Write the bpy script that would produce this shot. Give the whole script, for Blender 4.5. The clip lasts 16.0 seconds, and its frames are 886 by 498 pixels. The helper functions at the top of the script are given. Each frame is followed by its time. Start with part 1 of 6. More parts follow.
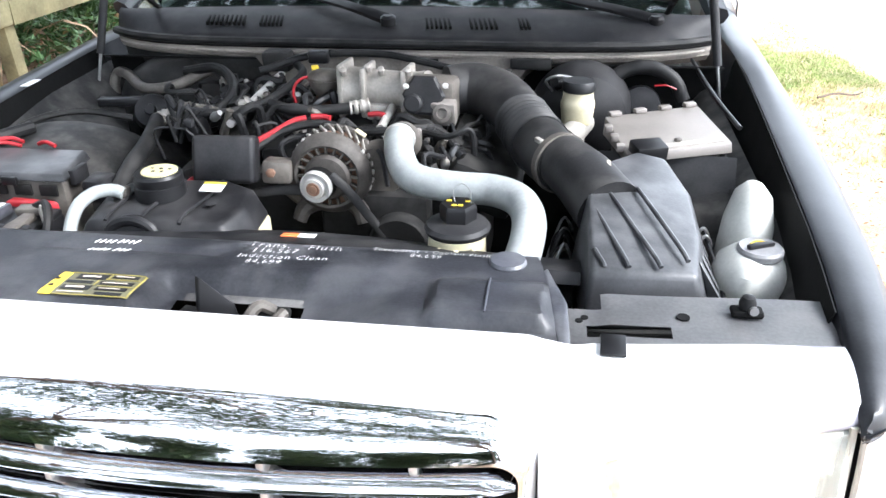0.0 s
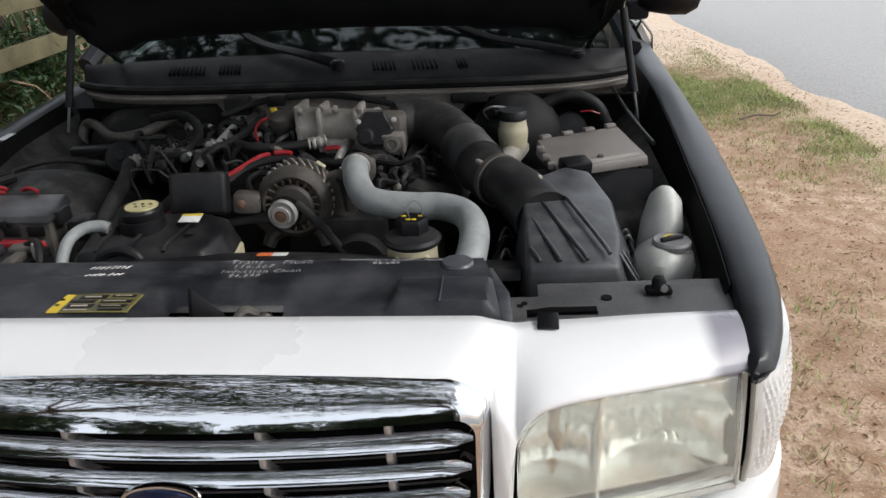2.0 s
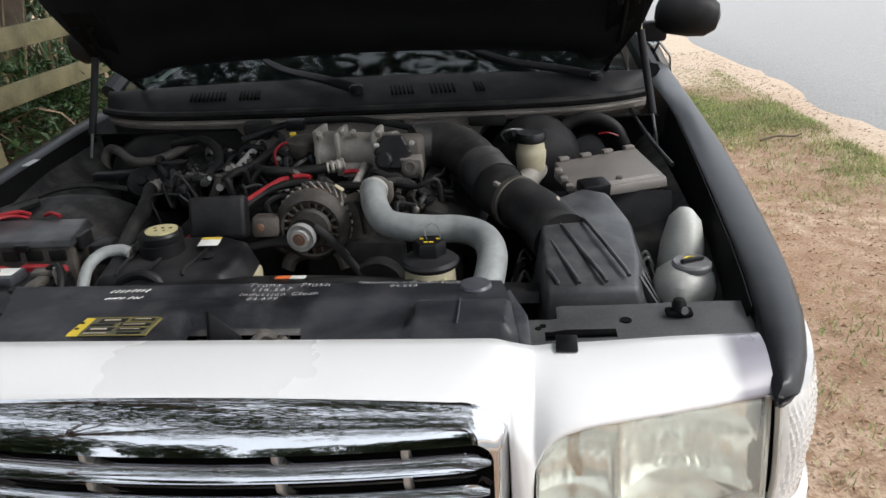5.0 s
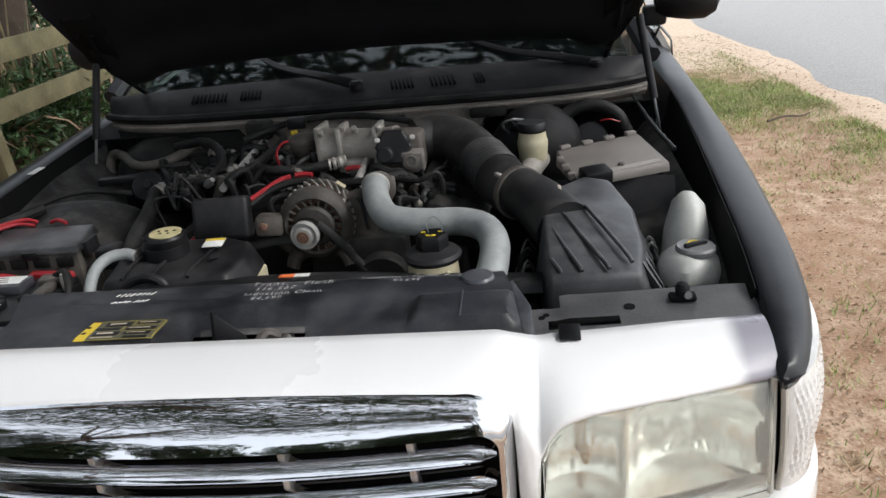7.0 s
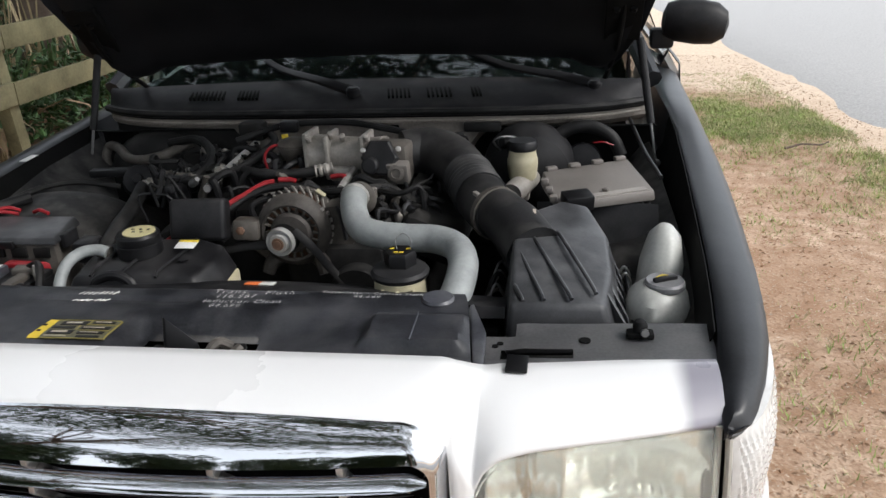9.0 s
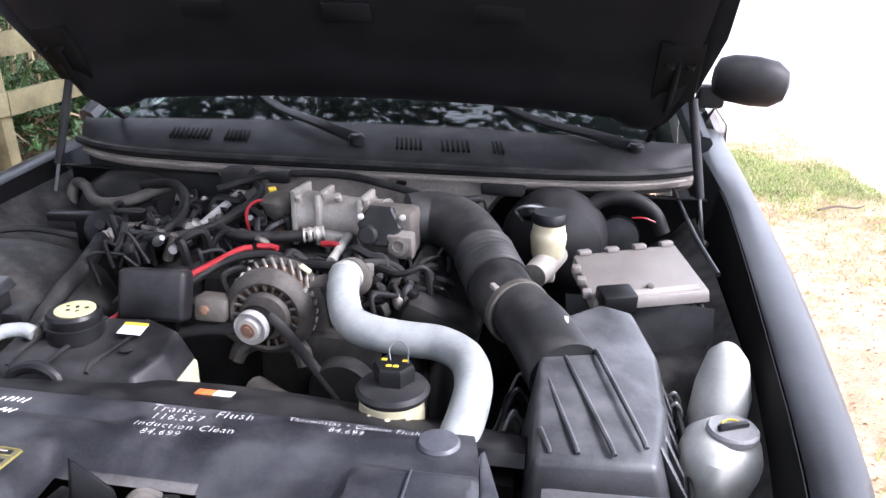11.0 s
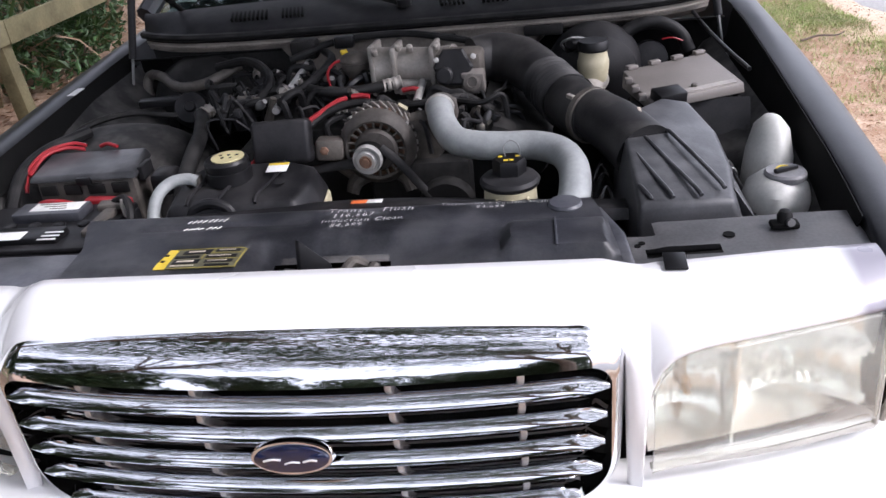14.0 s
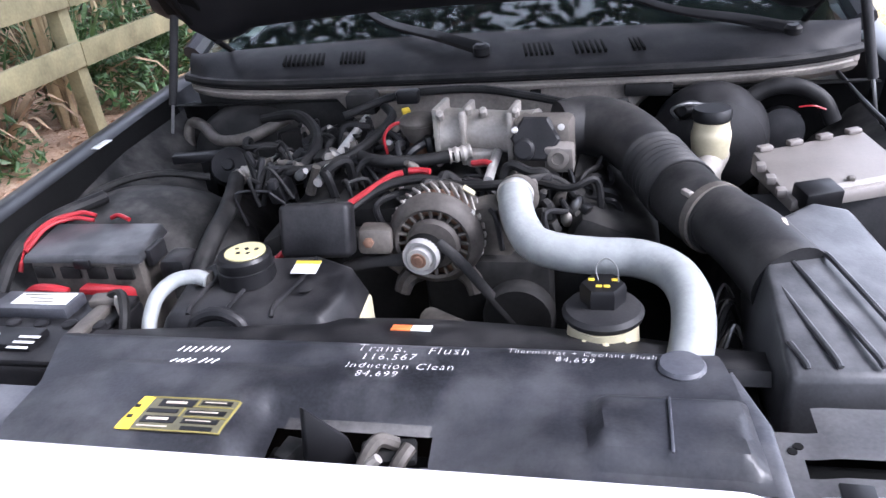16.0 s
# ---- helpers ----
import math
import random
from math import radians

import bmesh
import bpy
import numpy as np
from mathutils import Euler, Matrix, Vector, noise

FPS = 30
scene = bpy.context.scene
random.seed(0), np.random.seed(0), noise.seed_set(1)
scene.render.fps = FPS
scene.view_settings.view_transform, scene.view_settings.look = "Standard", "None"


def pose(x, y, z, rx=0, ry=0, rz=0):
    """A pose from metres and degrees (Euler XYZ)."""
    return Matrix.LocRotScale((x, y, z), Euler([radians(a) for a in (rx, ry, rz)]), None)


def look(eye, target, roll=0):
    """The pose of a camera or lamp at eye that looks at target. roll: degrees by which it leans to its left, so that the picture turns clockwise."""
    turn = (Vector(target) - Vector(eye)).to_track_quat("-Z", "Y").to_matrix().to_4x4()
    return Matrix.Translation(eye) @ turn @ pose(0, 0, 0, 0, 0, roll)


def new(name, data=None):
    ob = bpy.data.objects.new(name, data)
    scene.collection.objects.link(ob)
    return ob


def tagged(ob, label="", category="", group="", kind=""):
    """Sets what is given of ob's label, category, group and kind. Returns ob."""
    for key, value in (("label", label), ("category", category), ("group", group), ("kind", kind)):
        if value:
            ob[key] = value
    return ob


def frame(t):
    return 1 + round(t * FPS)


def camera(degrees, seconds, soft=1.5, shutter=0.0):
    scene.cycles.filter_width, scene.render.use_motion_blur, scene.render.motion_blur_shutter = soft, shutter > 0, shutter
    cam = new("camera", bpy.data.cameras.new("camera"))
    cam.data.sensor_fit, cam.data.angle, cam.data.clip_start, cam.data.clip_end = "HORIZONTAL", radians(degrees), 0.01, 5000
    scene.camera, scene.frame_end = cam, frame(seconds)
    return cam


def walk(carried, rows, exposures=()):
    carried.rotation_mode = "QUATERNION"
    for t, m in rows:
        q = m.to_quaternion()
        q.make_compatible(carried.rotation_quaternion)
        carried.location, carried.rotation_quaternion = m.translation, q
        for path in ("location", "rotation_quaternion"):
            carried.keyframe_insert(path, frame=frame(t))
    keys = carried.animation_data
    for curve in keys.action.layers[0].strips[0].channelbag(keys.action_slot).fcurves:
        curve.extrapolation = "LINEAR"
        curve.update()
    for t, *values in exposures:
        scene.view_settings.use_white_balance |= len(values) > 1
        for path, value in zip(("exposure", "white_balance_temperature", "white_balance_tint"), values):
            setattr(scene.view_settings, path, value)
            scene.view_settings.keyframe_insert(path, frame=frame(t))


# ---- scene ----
cam = camera(58.9, 16.0)
PATH = [
    (0, (0.413, -0.597, 1.367), (0.144, 1.166, 0.462), -0.9),
    (0.5, (0.341, -0.753, 1.364), (0.13, 1.013, 0.449), -2.4),
    (1, (0.361, -0.777, 1.385), (0.176, 1.009, 0.505), -1.9),
    (1.5, (0.408, -0.775, 1.389), (0.227, 1.026, 0.538), -1.4),
    (2, (0.432, -0.779, 1.395), (0.277, 1.041, 0.58), -2.7),
    (2.5, (0.44, -0.772, 1.395), (0.297, 1.064, 0.616), -2.7),
    (3, (0.442, -0.769, 1.395), (0.297, 1.072, 0.628), -2.8),
    (3.5, (0.44, -0.775, 1.389), (0.28, 1.07, 0.633), -2.5),
    (4, (0.435, -0.772, 1.393), (0.248, 1.07, 0.635), -3.3),
    (6.5, (0.44, -0.782, 1.39), (0.215, 1.055, 0.632), -3.6),
    (7, (0.452, -0.774, 1.39), (0.217, 1.057, 0.618), -5.9),
    (7.5, (0.45, -0.762, 1.399), (0.209, 1.066, 0.623), -3.4),
    (8, (0.479, -0.759, 1.388), (0.195, 1.048, 0.579), -6.4),
    (8.5, (0.515, -0.763, 1.391), (0.223, 1.041, 0.577), -6.7),
    (9, (0.543, -0.739, 1.405), (0.257, 1.088, 0.642), -2.8),
    (9.5, (0.507, -0.662, 1.404), (0.181, 1.173, 0.678), -0.3),
    (9.7, (0.472, -0.597, 1.401), (0.17, 1.257, 0.715), 0.3),
    (11.8, (0.5, -0.402, 1.445), (0.181, 1.425, 0.697), 1),
    (12, (0.502, -0.397, 1.455), (0.084, 1.402, 0.688), -0.3),
    (12.5, (0.531, -0.469, 1.415), (0.029, 1.268, 0.559), -4.3),
    (13, (0.446, -0.554, 1.416), (-0.094, 1.126, 0.474), -2.9),
    (13.5, (0.359, -0.702, 1.389), (-0.019, 1.041, 0.484), -5.5),
    (14, (0.316, -0.746, 1.389), (0.068, 0.999, 0.443), -6.2),
    (14.5, (0.305, -0.672, 1.368), (0.098, 1.071, 0.41), -4.6),
    (15, (0.301, -0.506, 1.378), (-0.066, 1.237, 0.468), -5.2),
    (15.5, (0.321, -0.406, 1.364), (-0.207, 1.29, 0.446), -8.4),
    (16, (0.288, -0.375, 1.38), (-0.152, 1.363, 0.493), -6),
]
# stops of exposure along the walk: the phone meters up and down
EXPO = [(0.0, 1.7, 5950), (0.3, 1.0, 6000), (0.7, 0.35, 6250), (1.0, -0.15, 6320), (1.5, -0.36, 6350), (4.0, -0.30, 6350), (6.5, -0.25, 6350), (8.5, -0.26, 6350), (9.5, 0.02, 6320), (10.4, 0.8, 6050),
        (11.8, 1.9, 5800), (13.0, 2.0, 5750), (13.5, 1.2, 5750), (14.0, 0.25, 6050), (14.6, -0.52, 6150), (15.0, -0.62, 6150), (15.5, 0.52, 5750), (16.0, 1.32, 5700)]
BASE_STOPS = 0.25
walk(cam, [(t, look(e, g, r)) for t, e, g, r in PATH], [(t, s + BASE_STOPS, k, 10 if t < 10 else 20) for t, s, k in EXPO])

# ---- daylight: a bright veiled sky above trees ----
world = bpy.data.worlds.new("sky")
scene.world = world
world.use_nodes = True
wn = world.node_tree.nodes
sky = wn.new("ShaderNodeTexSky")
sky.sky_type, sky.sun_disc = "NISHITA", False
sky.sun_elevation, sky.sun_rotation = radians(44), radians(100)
sky.air_density, sky.dust_density, sky.ozone_density = 1.0, 4.0, 1.0
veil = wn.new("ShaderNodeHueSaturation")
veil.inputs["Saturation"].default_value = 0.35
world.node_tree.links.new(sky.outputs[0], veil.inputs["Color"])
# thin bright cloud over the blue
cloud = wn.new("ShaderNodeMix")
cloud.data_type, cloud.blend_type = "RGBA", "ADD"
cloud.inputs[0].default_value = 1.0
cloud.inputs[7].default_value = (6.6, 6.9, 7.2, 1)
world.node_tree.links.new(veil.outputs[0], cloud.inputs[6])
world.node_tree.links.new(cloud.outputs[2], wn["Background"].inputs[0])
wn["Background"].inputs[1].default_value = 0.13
sun = new("sun", bpy.data.lights.new("sun", "SUN"))
sun.data.energy, sun.data.angle, sun.data.color = 1.5, radians(12), (1.0, 0.96, 0.9)
sun.matrix_world = look((6.5, -1.2, 6.4), (0.0, 0.0, 0.0))

# ---- materials ----
def material(name, base, rough=0.6, metal=0.0, vary=0.15, scale=14.0, bump=0.15, fine=160.0, dust=None, dust_amount=0.0, coat=0.0, spec=0.5):
    """Two scales of colour change, fine relief, and optional dust on the upward sides."""
    m = bpy.data.materials.new(name)
    m.use_nodes = True
    nt = m.node_tree
    n, ln = nt.nodes, nt.links
    b = n["Principled BSDF"]
    b.inputs["Metallic"].default_value = metal
    b.inputs["Coat Weight"].default_value = coat
    b.inputs["Specular IOR Level"].default_value = spec
    tc = n.new("ShaderNodeTexCoord")
    big = n.new("ShaderNodeTexNoise")
    big.inputs["Scale"].default_value, big.inputs["Detail"].default_value = scale, 6
    small = n.new("ShaderNodeTexNoise")
    small.inputs["Scale"].default_value, small.inputs["Detail"].default_value = fine, 3
    for t in (big, small):
        ln.new(tc.outputs["Object"], t.inputs["Vector"])
    mixf = n.new("ShaderNodeMath")
    mixf.operation = "MULTIPLY_ADD"
    mixf.inputs[1].default_value = 0.35
    ln.new(small.outputs["Fac"], mixf.inputs[0])
    ln.new(big.outputs["Fac"], mixf.inputs[2])
    ramp = n.new("ShaderNodeMapRange")
    ramp.inputs["From Min"].default_value, ramp.inputs["From Max"].default_value = 0.42, 0.95
    ln.new(mixf.outputs[0], ramp.inputs["Value"])
    mix = n.new("ShaderNodeMix")
    mix.data_type = "RGBA"
    mix.inputs[6].default_value = (*[c * (1 - vary) for c in base], 1)
    mix.inputs[7].default_value = (*[min(1, c * (1 + vary)) for c in base], 1)
    ln.new(ramp.outputs[0], mix.inputs[0])
    out = mix.outputs[2]
    if dust:
        geo = n.new("ShaderNodeNewGeometry")
        sep = n.new("ShaderNodeSeparateXYZ")
        ln.new(geo.outputs["Normal"], sep.inputs[0])
        dn = n.new("ShaderNodeTexNoise")
        dn.inputs["Scale"].default_value, dn.inputs["Detail"].default_value = 16.0, 9
        ln.new(tc.outputs["Object"], dn.inputs["Vector"])
        up = n.new("ShaderNodeMapRange")
        up.inputs["From Min"].default_value, up.inputs["From Max"].default_value = -0.3, 1.0
        ln.new(sep.outputs["Z"], up.inputs["Value"])
        k = n.new("ShaderNodeMath")
        k.operation = "MULTIPLY"
        ln.new(up.outputs[0], k.inputs[0])
        pat = n.new("ShaderNodeMapRange")
        pat.inputs["From Min"].default_value, pat.inputs["From Max"].default_value = 0.42, 0.66
        ln.new(dn.outputs["Fac"], pat.inputs["Value"])
        ln.new(pat.outputs[0], k.inputs[1])
        k2 = n.new("ShaderNodeMath")
        k2.operation = "MULTIPLY"
        k2.inputs[1].default_value = dust_amount
        ln.new(k.outputs[0], k2.inputs[0])
        dm = n.new("ShaderNodeMix")
        dm.data_type = "RGBA"
        dm.inputs[7].default_value = (*dust, 1)
        ln.new(k2.outputs[0], dm.inputs[0])
        ln.new(out, dm.inputs[6])
        out = dm.outputs[2]
    ln.new(out, b.inputs["Base Color"])
    rr = n.new("ShaderNodeMapRange")
    rr.inputs["To Min"].default_value, rr.inputs["To Max"].default_value = max(0.02, rough - 0.12 * min(1, rough * 2)), min(1, rough + 0.12 * min(1, rough * 2))
    ln.new(big.outputs["Fac"], rr.inputs["Value"])
    ln.new(rr.outputs[0], b.inputs["Roughness"])
    if bump:
        bp = n.new("ShaderNodeBump")
        bp.inputs["Strength"].default_value, bp.inputs["Distance"].default_value = bump, 0.002
        ln.new(mixf.outputs[0], bp.inputs["Height"])
        ln.new(bp.outputs[0], b.inputs["Normal"])
    return m


DUST = (0.27, 0.255, 0.24)
M = {}
M["white"] = material("white_car_paint", (0.80, 0.80, 0.80), 0.25, 0, 0.004, 3, 0.004, coat=0.5)
M["black_paint"] = material("chalky_black_paint", (0.016, 0.017, 0.020), 0.33, 0, 0.7, 5, 0.05, 220, (0.26, 0.27, 0.29), 0.03, spec=0.34)
M["chrome"] = material("chrome", (0.68, 0.69, 0.71), 0.025, 1, 0.04, 30, 0.015, 300)
M["black"] = material("dusty_black_plastic", (0.012, 0.012, 0.0135), 0.42, 0, 0.6, 16, 0.25, 260, DUST, 0.065, spec=0.22)
M["cover"] = material("dusty_blue_black_plastic", (0.046, 0.048, 0.057), 0.34, 0, 0.6, 9, 0.3, 240, (0.30, 0.30, 0.31), 0.24, spec=0.45)
M["black_clean"] = material("black_plastic", (0.009, 0.009, 0.010), 0.38, 0, 0.3, 12, 0.08, 300, spec=0.3)
M["rubber"] = material("black_rubber", (0.011, 0.011, 0.0115), 0.55, 0, 0.5, 25, 0.3, 200, DUST, 0.10, spec=0.18)
M["bay"] = material("dirty_bay_metal", (0.012, 0.012, 0.012), 0.6, 0.0, 0.6, 14, 0.3, 120, DUST, 0.11, spec=0.15)
# near-black, with the shade of gaps, slots and the lower bay put in
M["deep"] = material("shaded_grimy_black", (0.006, 0.006, 0.006), 0.7, 0, 0.5, 12, 0.2, 150, spec=0.08)
M["tan"] = material("dusty_firewall_steel", (0.19, 0.17, 0.15), 0.6, 0.0, 0.5, 9, 0.15, 150, DUST, 0.15)
M["alu"] = material("cast_aluminium", (0.30, 0.28, 0.255), 0.5, 0.25, 0.35, 22, 0.4, 180, DUST, 0.2)
M["alu_dark"] = material("dirty_aluminium", (0.10, 0.09, 0.08), 0.55, 0.25, 0.45, 25, 0.3, 180, DUST, 0.15, spec=0.3)
M["alt_case"] = material("grimy_cast_case", (0.060, 0.054, 0.049), 0.6, 0.2, 0.5, 30, 0.35, 180, DUST, 0.12, spec=0.3)
M["steel"] = material("worn_steel", (0.52, 0.51, 0.49), 0.35, 0.5, 0.3, 30, 0.1)
M["rust"] = material("rusty_iron", (0.16, 0.09, 0.06), 0.8, 0.2, 0.5, 40, 0.4)
M["hose_grey"] = material("grey_silver_sleeve", (0.265, 0.28, 0.28), 0.5, 0.0, 0.22, 30, 0.5, 150, DUST, 0.10)
M["poly"] = material("milky_plastic", (0.44, 0.445, 0.42), 0.4, 0, 0.25, 12, 0.05)
M["cream"] = material("yellowed_plastic", (0.46, 0.42, 0.29), 0.4, 0, 0.15, 18, 0.05)
M["pcm"] = material("tan_module_metal", (0.175, 0.158, 0.145), 0.5, 0.15, 0.15, 12, 0.1, 200, DUST, 0.2)
M["grey"] = material("grey_support_panel", (0.18, 0.18, 0.188), 0.45, 0.1, 0.4, 8, 0.1, 200, DUST, 0.2)
M["mid"] = material("dark_grey_plastic", (0.017, 0.017, 0.0185), 0.5, 0, 0.5, 14, 0.25, 260, DUST, 0.05, spec=0.2)
M["cowl"] = material("weathered_cowl_plastic", (0.012, 0.012, 0.0138), 0.5, 0, 0.6, 9, 0.2, 240, DUST, 0.05, spec=0.16)
M["rod"] = material("dull_rod_steel", (0.16, 0.16, 0.16), 0.35, 0.4, 0.2, 30, 0.05)
M["airbox"] = material("dusty_ribbed_plastic", (0.033, 0.034, 0.037), 0.36, 0, 0.5, 9, 0.25, 240, (0.30, 0.30, 0.31), 0.20, spec=0.42)
M["duct"] = material("dusty_duct_rubber", (0.019, 0.019, 0.020), 0.5, 0, 0.5, 12, 0.2, 220, DUST, 0.13, spec=0.25)
M["apron"] = material("dusty_grey_apron", (0.021, 0.021, 0.021), 0.55, 0, 0.6, 9, 0.25, 140, DUST, 0.21, spec=0.15)
M["red"] = material("red_plastic", (0.30, 0.014, 0.02), 0.45, 0, 0.2, 30, 0.05)
M["yellow"] = material("yellow_print", (0.62, 0.46, 0.04), 0.5, 0, 0.1, 30, 0.0)
M["olive"] = material("faded_olive_label", (0.105, 0.098, 0.06), 0.5, 0, 0.25, 30, 0.0)
M["label_yellow"] = material("faded_label_yellow", (0.22, 0.185, 0.05), 0.5, 0, 0.15, 40, 0.0)
M["paper"] = material("white_label", (0.72, 0.72, 0.70), 0.5, 0, 0.12, 40, 0.0)
M["orange"] = material("orange_print", (0.75, 0.18, 0.05), 0.5, 0, 0.1, 30, 0.0)
M["ink"] = material("white_paint_marker", (0.78, 0.78, 0.76), 0.6, 0, 0.05, 40, 0.0)
M["blue"] = material("blue_enamel", (0.007, 0.011, 0.04), 0.2, 0, 0.1, 30, 0.0, coat=1.0)
M["amber"] = material("amber_plastic", (0.75, 0.22, 0.03), 0.25, 0, 0.1, 30, 0.0)
M["amber_dull"] = material("faded_amber_bulb", (0.50, 0.27, 0.10), 0.3, 0, 0.1, 30, 0.0)
M["reflector"] = material("silvered_reflector", (0.93, 0.93, 0.90), 0.20, 0.85, 0.05, 40, 0.25, 60)
M["lens_white"] = material("fluted_clear_lens", (0.68, 0.68, 0.67), 0.14, 0, 0.10, 70, 0.2, 110, coat=0.8)
M["wood"] = material("weathered_pine", (0.20, 0.182, 0.105), 0.85, 0, 0.4, 5, 0.35, 60, spec=0.2)
M["frond"] = material("dead_palm_frond", (0.27, 0.19, 0.115), 0.8, 0, 0.45, 12, 0.2)
M["strap"] = material("strap_leaf", (0.07, 0.13, 0.04), 0.5, 0, 0.4, 9, 0.1)
M["leaf"] = material("shrub_leaf", (0.05, 0.11, 0.03), 0.5, 0, 0.45, 6, 0.1)
M["canopy"] = material("oak_leaf", (0.035, 0.06, 0.022), 0.6, 0, 0.4, 3, 0.0)
M["bark"] = material("bark", (0.12, 0.09, 0.07), 0.9, 0, 0.4, 9, 0.5, 60)
M["tyre"] = material("tyre_rubber", (0.02, 0.02, 0.02), 0.8, 0, 0.3, 20, 0.2)
M["litter"] = material("leaf_litter", (0.29, 0.17, 0.10), 0.9, 0, 0.5, 20, 0.1)
M["pale"] = material("pale_litter", (0.5, 0.44, 0.36), 0.9, 0, 0.3, 20, 0.1)
M["terracotta"] = material("fired_clay", (0.42, 0.22, 0.12), 0.85, 0, 0.25, 14, 0.2)
M["seat"] = material("dark_cabin", (0.008, 0.008, 0.009), 0.8, 0, 0.2, 10, 0.1, spec=0.1)


def glass(name, tint, rough=0.02, clear=1.0):
    m = bpy.data.materials.new(name)
    m.use_nodes = True
    b = m.node_tree.nodes["Principled BSDF"]
    b.inputs["Base Color"].default_value = (*tint, 1)
    b.inputs["Transmission Weight"].default_value, b.inputs["Roughness"].default_value, b.inputs["IOR"].default_value = clear, rough, 1.45
    return m


M["glass"] = glass("windscreen_glass", (0.25, 0.33, 0.32))
M["lens"] = glass("headlamp_lens", (0.95, 0.96, 0.90), 0.09, 0.90)

# white header paint that turns to dark overspray at both outer ends
def overspray(m, edge, width, dark):
    n, ln = m.node_tree.nodes, m.node_tree.links
    b = n["Principled BSDF"]
    src = b.inputs["Base Color"].links[0].from_socket
    tc, sep, ab, mr = n.new("ShaderNodeTexCoord"), n.new("ShaderNodeSeparateXYZ"), n.new("ShaderNodeMath"), n.new("ShaderNodeMapRange")
    ab.operation = "ABSOLUTE"
    ln.new(tc.outputs["Object"], sep.inputs[0])
    ln.new(sep.outputs["X"], ab.inputs[0])
    ln.new(ab.outputs[0], mr.inputs["Value"])
    mr.inputs["From Min"].default_value, mr.inputs["From Max"].default_value = edge, edge + width
    mr.interpolation_type = "SMOOTHSTEP"
    mix = n.new("ShaderNodeMix")
    mix.data_type = "RGBA"
    mix.inputs[7].default_value = (*dark, 1)
    ln.new(mr.outputs[0], mix.inputs[0])
    ln.new(src, mix.inputs[6])
    ln.new(mix.outputs[2], b.inputs["Base Color"])


M["header"] = material("header_paint", (0.80, 0.80, 0.80), 0.28, 0, 0.004, 3, 0.004, coat=0.4)
overspray(M["header"], 0.692, 0.03, (0.27, 0.26, 0.30))

# ---- building helpers ----
BASE = {}


def thing(name, base, label, category, group="", kind=""):
    ob = new(name)
    ob.location = base
    ob.empty_display_size = 0.05
    BASE[ob.name] = Vector(base)
    return tagged(ob, label, category, group, kind)


def finish(bm, name, mat, smooth=35):
    me = bpy.data.meshes.new(name)
    bm.normal_update()
    bm.to_mesh(me)
    bm.free()
    me.materials.append(M[mat] if isinstance(mat, str) else mat)
    if smooth:
        me.shade_smooth()
        me.set_sharp_from_angle(angle=radians(smooth))
    return me


def part(name, bm, mat, parent, label="", smooth=35):
    """Links a bmesh, given in world metres, as one mesh under a thing or a part."""
    base = BASE[parent.name]
    bmesh.ops.translate(bm, verts=bm.verts, vec=-base)
    ob = new(name, finish(bm, name, mat, smooth))
    ob.parent = parent
    BASE[ob.name] = base
    return tagged(ob, label)


def solo(name, bm, mat, label, category, kind="", group="", smooth=35):
    """A thing that is one mesh."""
    return tagged(new(name, finish(bm, name, mat, smooth)), label, category, group, kind)


def box(c, s, bevel=0.004, rot=(0, 0, 0), seg=2, taper=1.0, bm=None):
    b = bmesh.new()
    bmesh.ops.create_cube(b, size=1)
    for v in b.verts:
        k = taper if v.co.z > 0 else 1.0
        v.co = Vector((v.co.x * s[0] * k, v.co.y * s[1] * k, v.co.z * s[2]))
    if bevel:
        bmesh.ops.bevel(b, geom=b.edges[:], offset=min(bevel, min(s) * 0.45), segments=seg, affect="EDGES", profile=0.5)
    b.transform(pose(*c, *rot))
    return join(bm, b)


def join(bm, b):
    if bm is None:
        return b
    me = bpy.data.meshes.new("tmp")
    b.to_mesh(me)
    b.free()
    bm.from_mesh(me)
    bpy.data.meshes.remove(me)
    return bm


def spline(pts, n=8):
    """Points along a smooth line through pts."""
    p = [Vector(q) for q in pts]
    if len(p) < 3:
        return p
    p = [p[0] * 2 - p[1]] + p + [p[-1] * 2 - p[-2]]
    out = []
    for i in range(1, len(p) - 2):
        for k in range(n):
            t = k / n
            a, b, c, d = p[i - 1], p[i], p[i + 1], p[i + 2]
            out.append(0.5 * (2 * b + (c - a) * t + (2 * a - 5 * b + 4 * c - d) * t * t + (3 * b - a - 3 * c + d) * t ** 3))
    return out + [p[-2]]


def tube(pts, r, seg=12, n=8, bm=None, flat=1.0, caps=True):
    """A pipe along a smooth line; r is a number or a function of 0 to 1."""
    line = spline(pts, n)
    b = bmesh.new()
    rings, side = [], None
    for i, q in enumerate(line):
        d = (line[min(i + 1, len(line) - 1)] - line[max(i - 1, 0)]).normalized()
        if side is None:
            side = d.orthogonal().normalized()
        side = (side - d * side.dot(d)).normalized()
        other = d.cross(side)
        rad = r(i / (len(line) - 1)) if callable(r) else r
        rings.append([b.verts.new(q + side * rad * math.cos(a) + other * rad * flat * math.sin(a)) for a in (2 * math.pi * k / seg for k in range(seg))])
    for p, q in zip(rings, rings[1:]):
        for k in range(seg):
            b.faces.new((p[k], p[(k + 1) % seg], q[(k + 1) % seg], q[k]))
    if caps:
        b.faces.new(rings[0][::-1])
        b.faces.new(rings[-1])
    return join(bm, b)


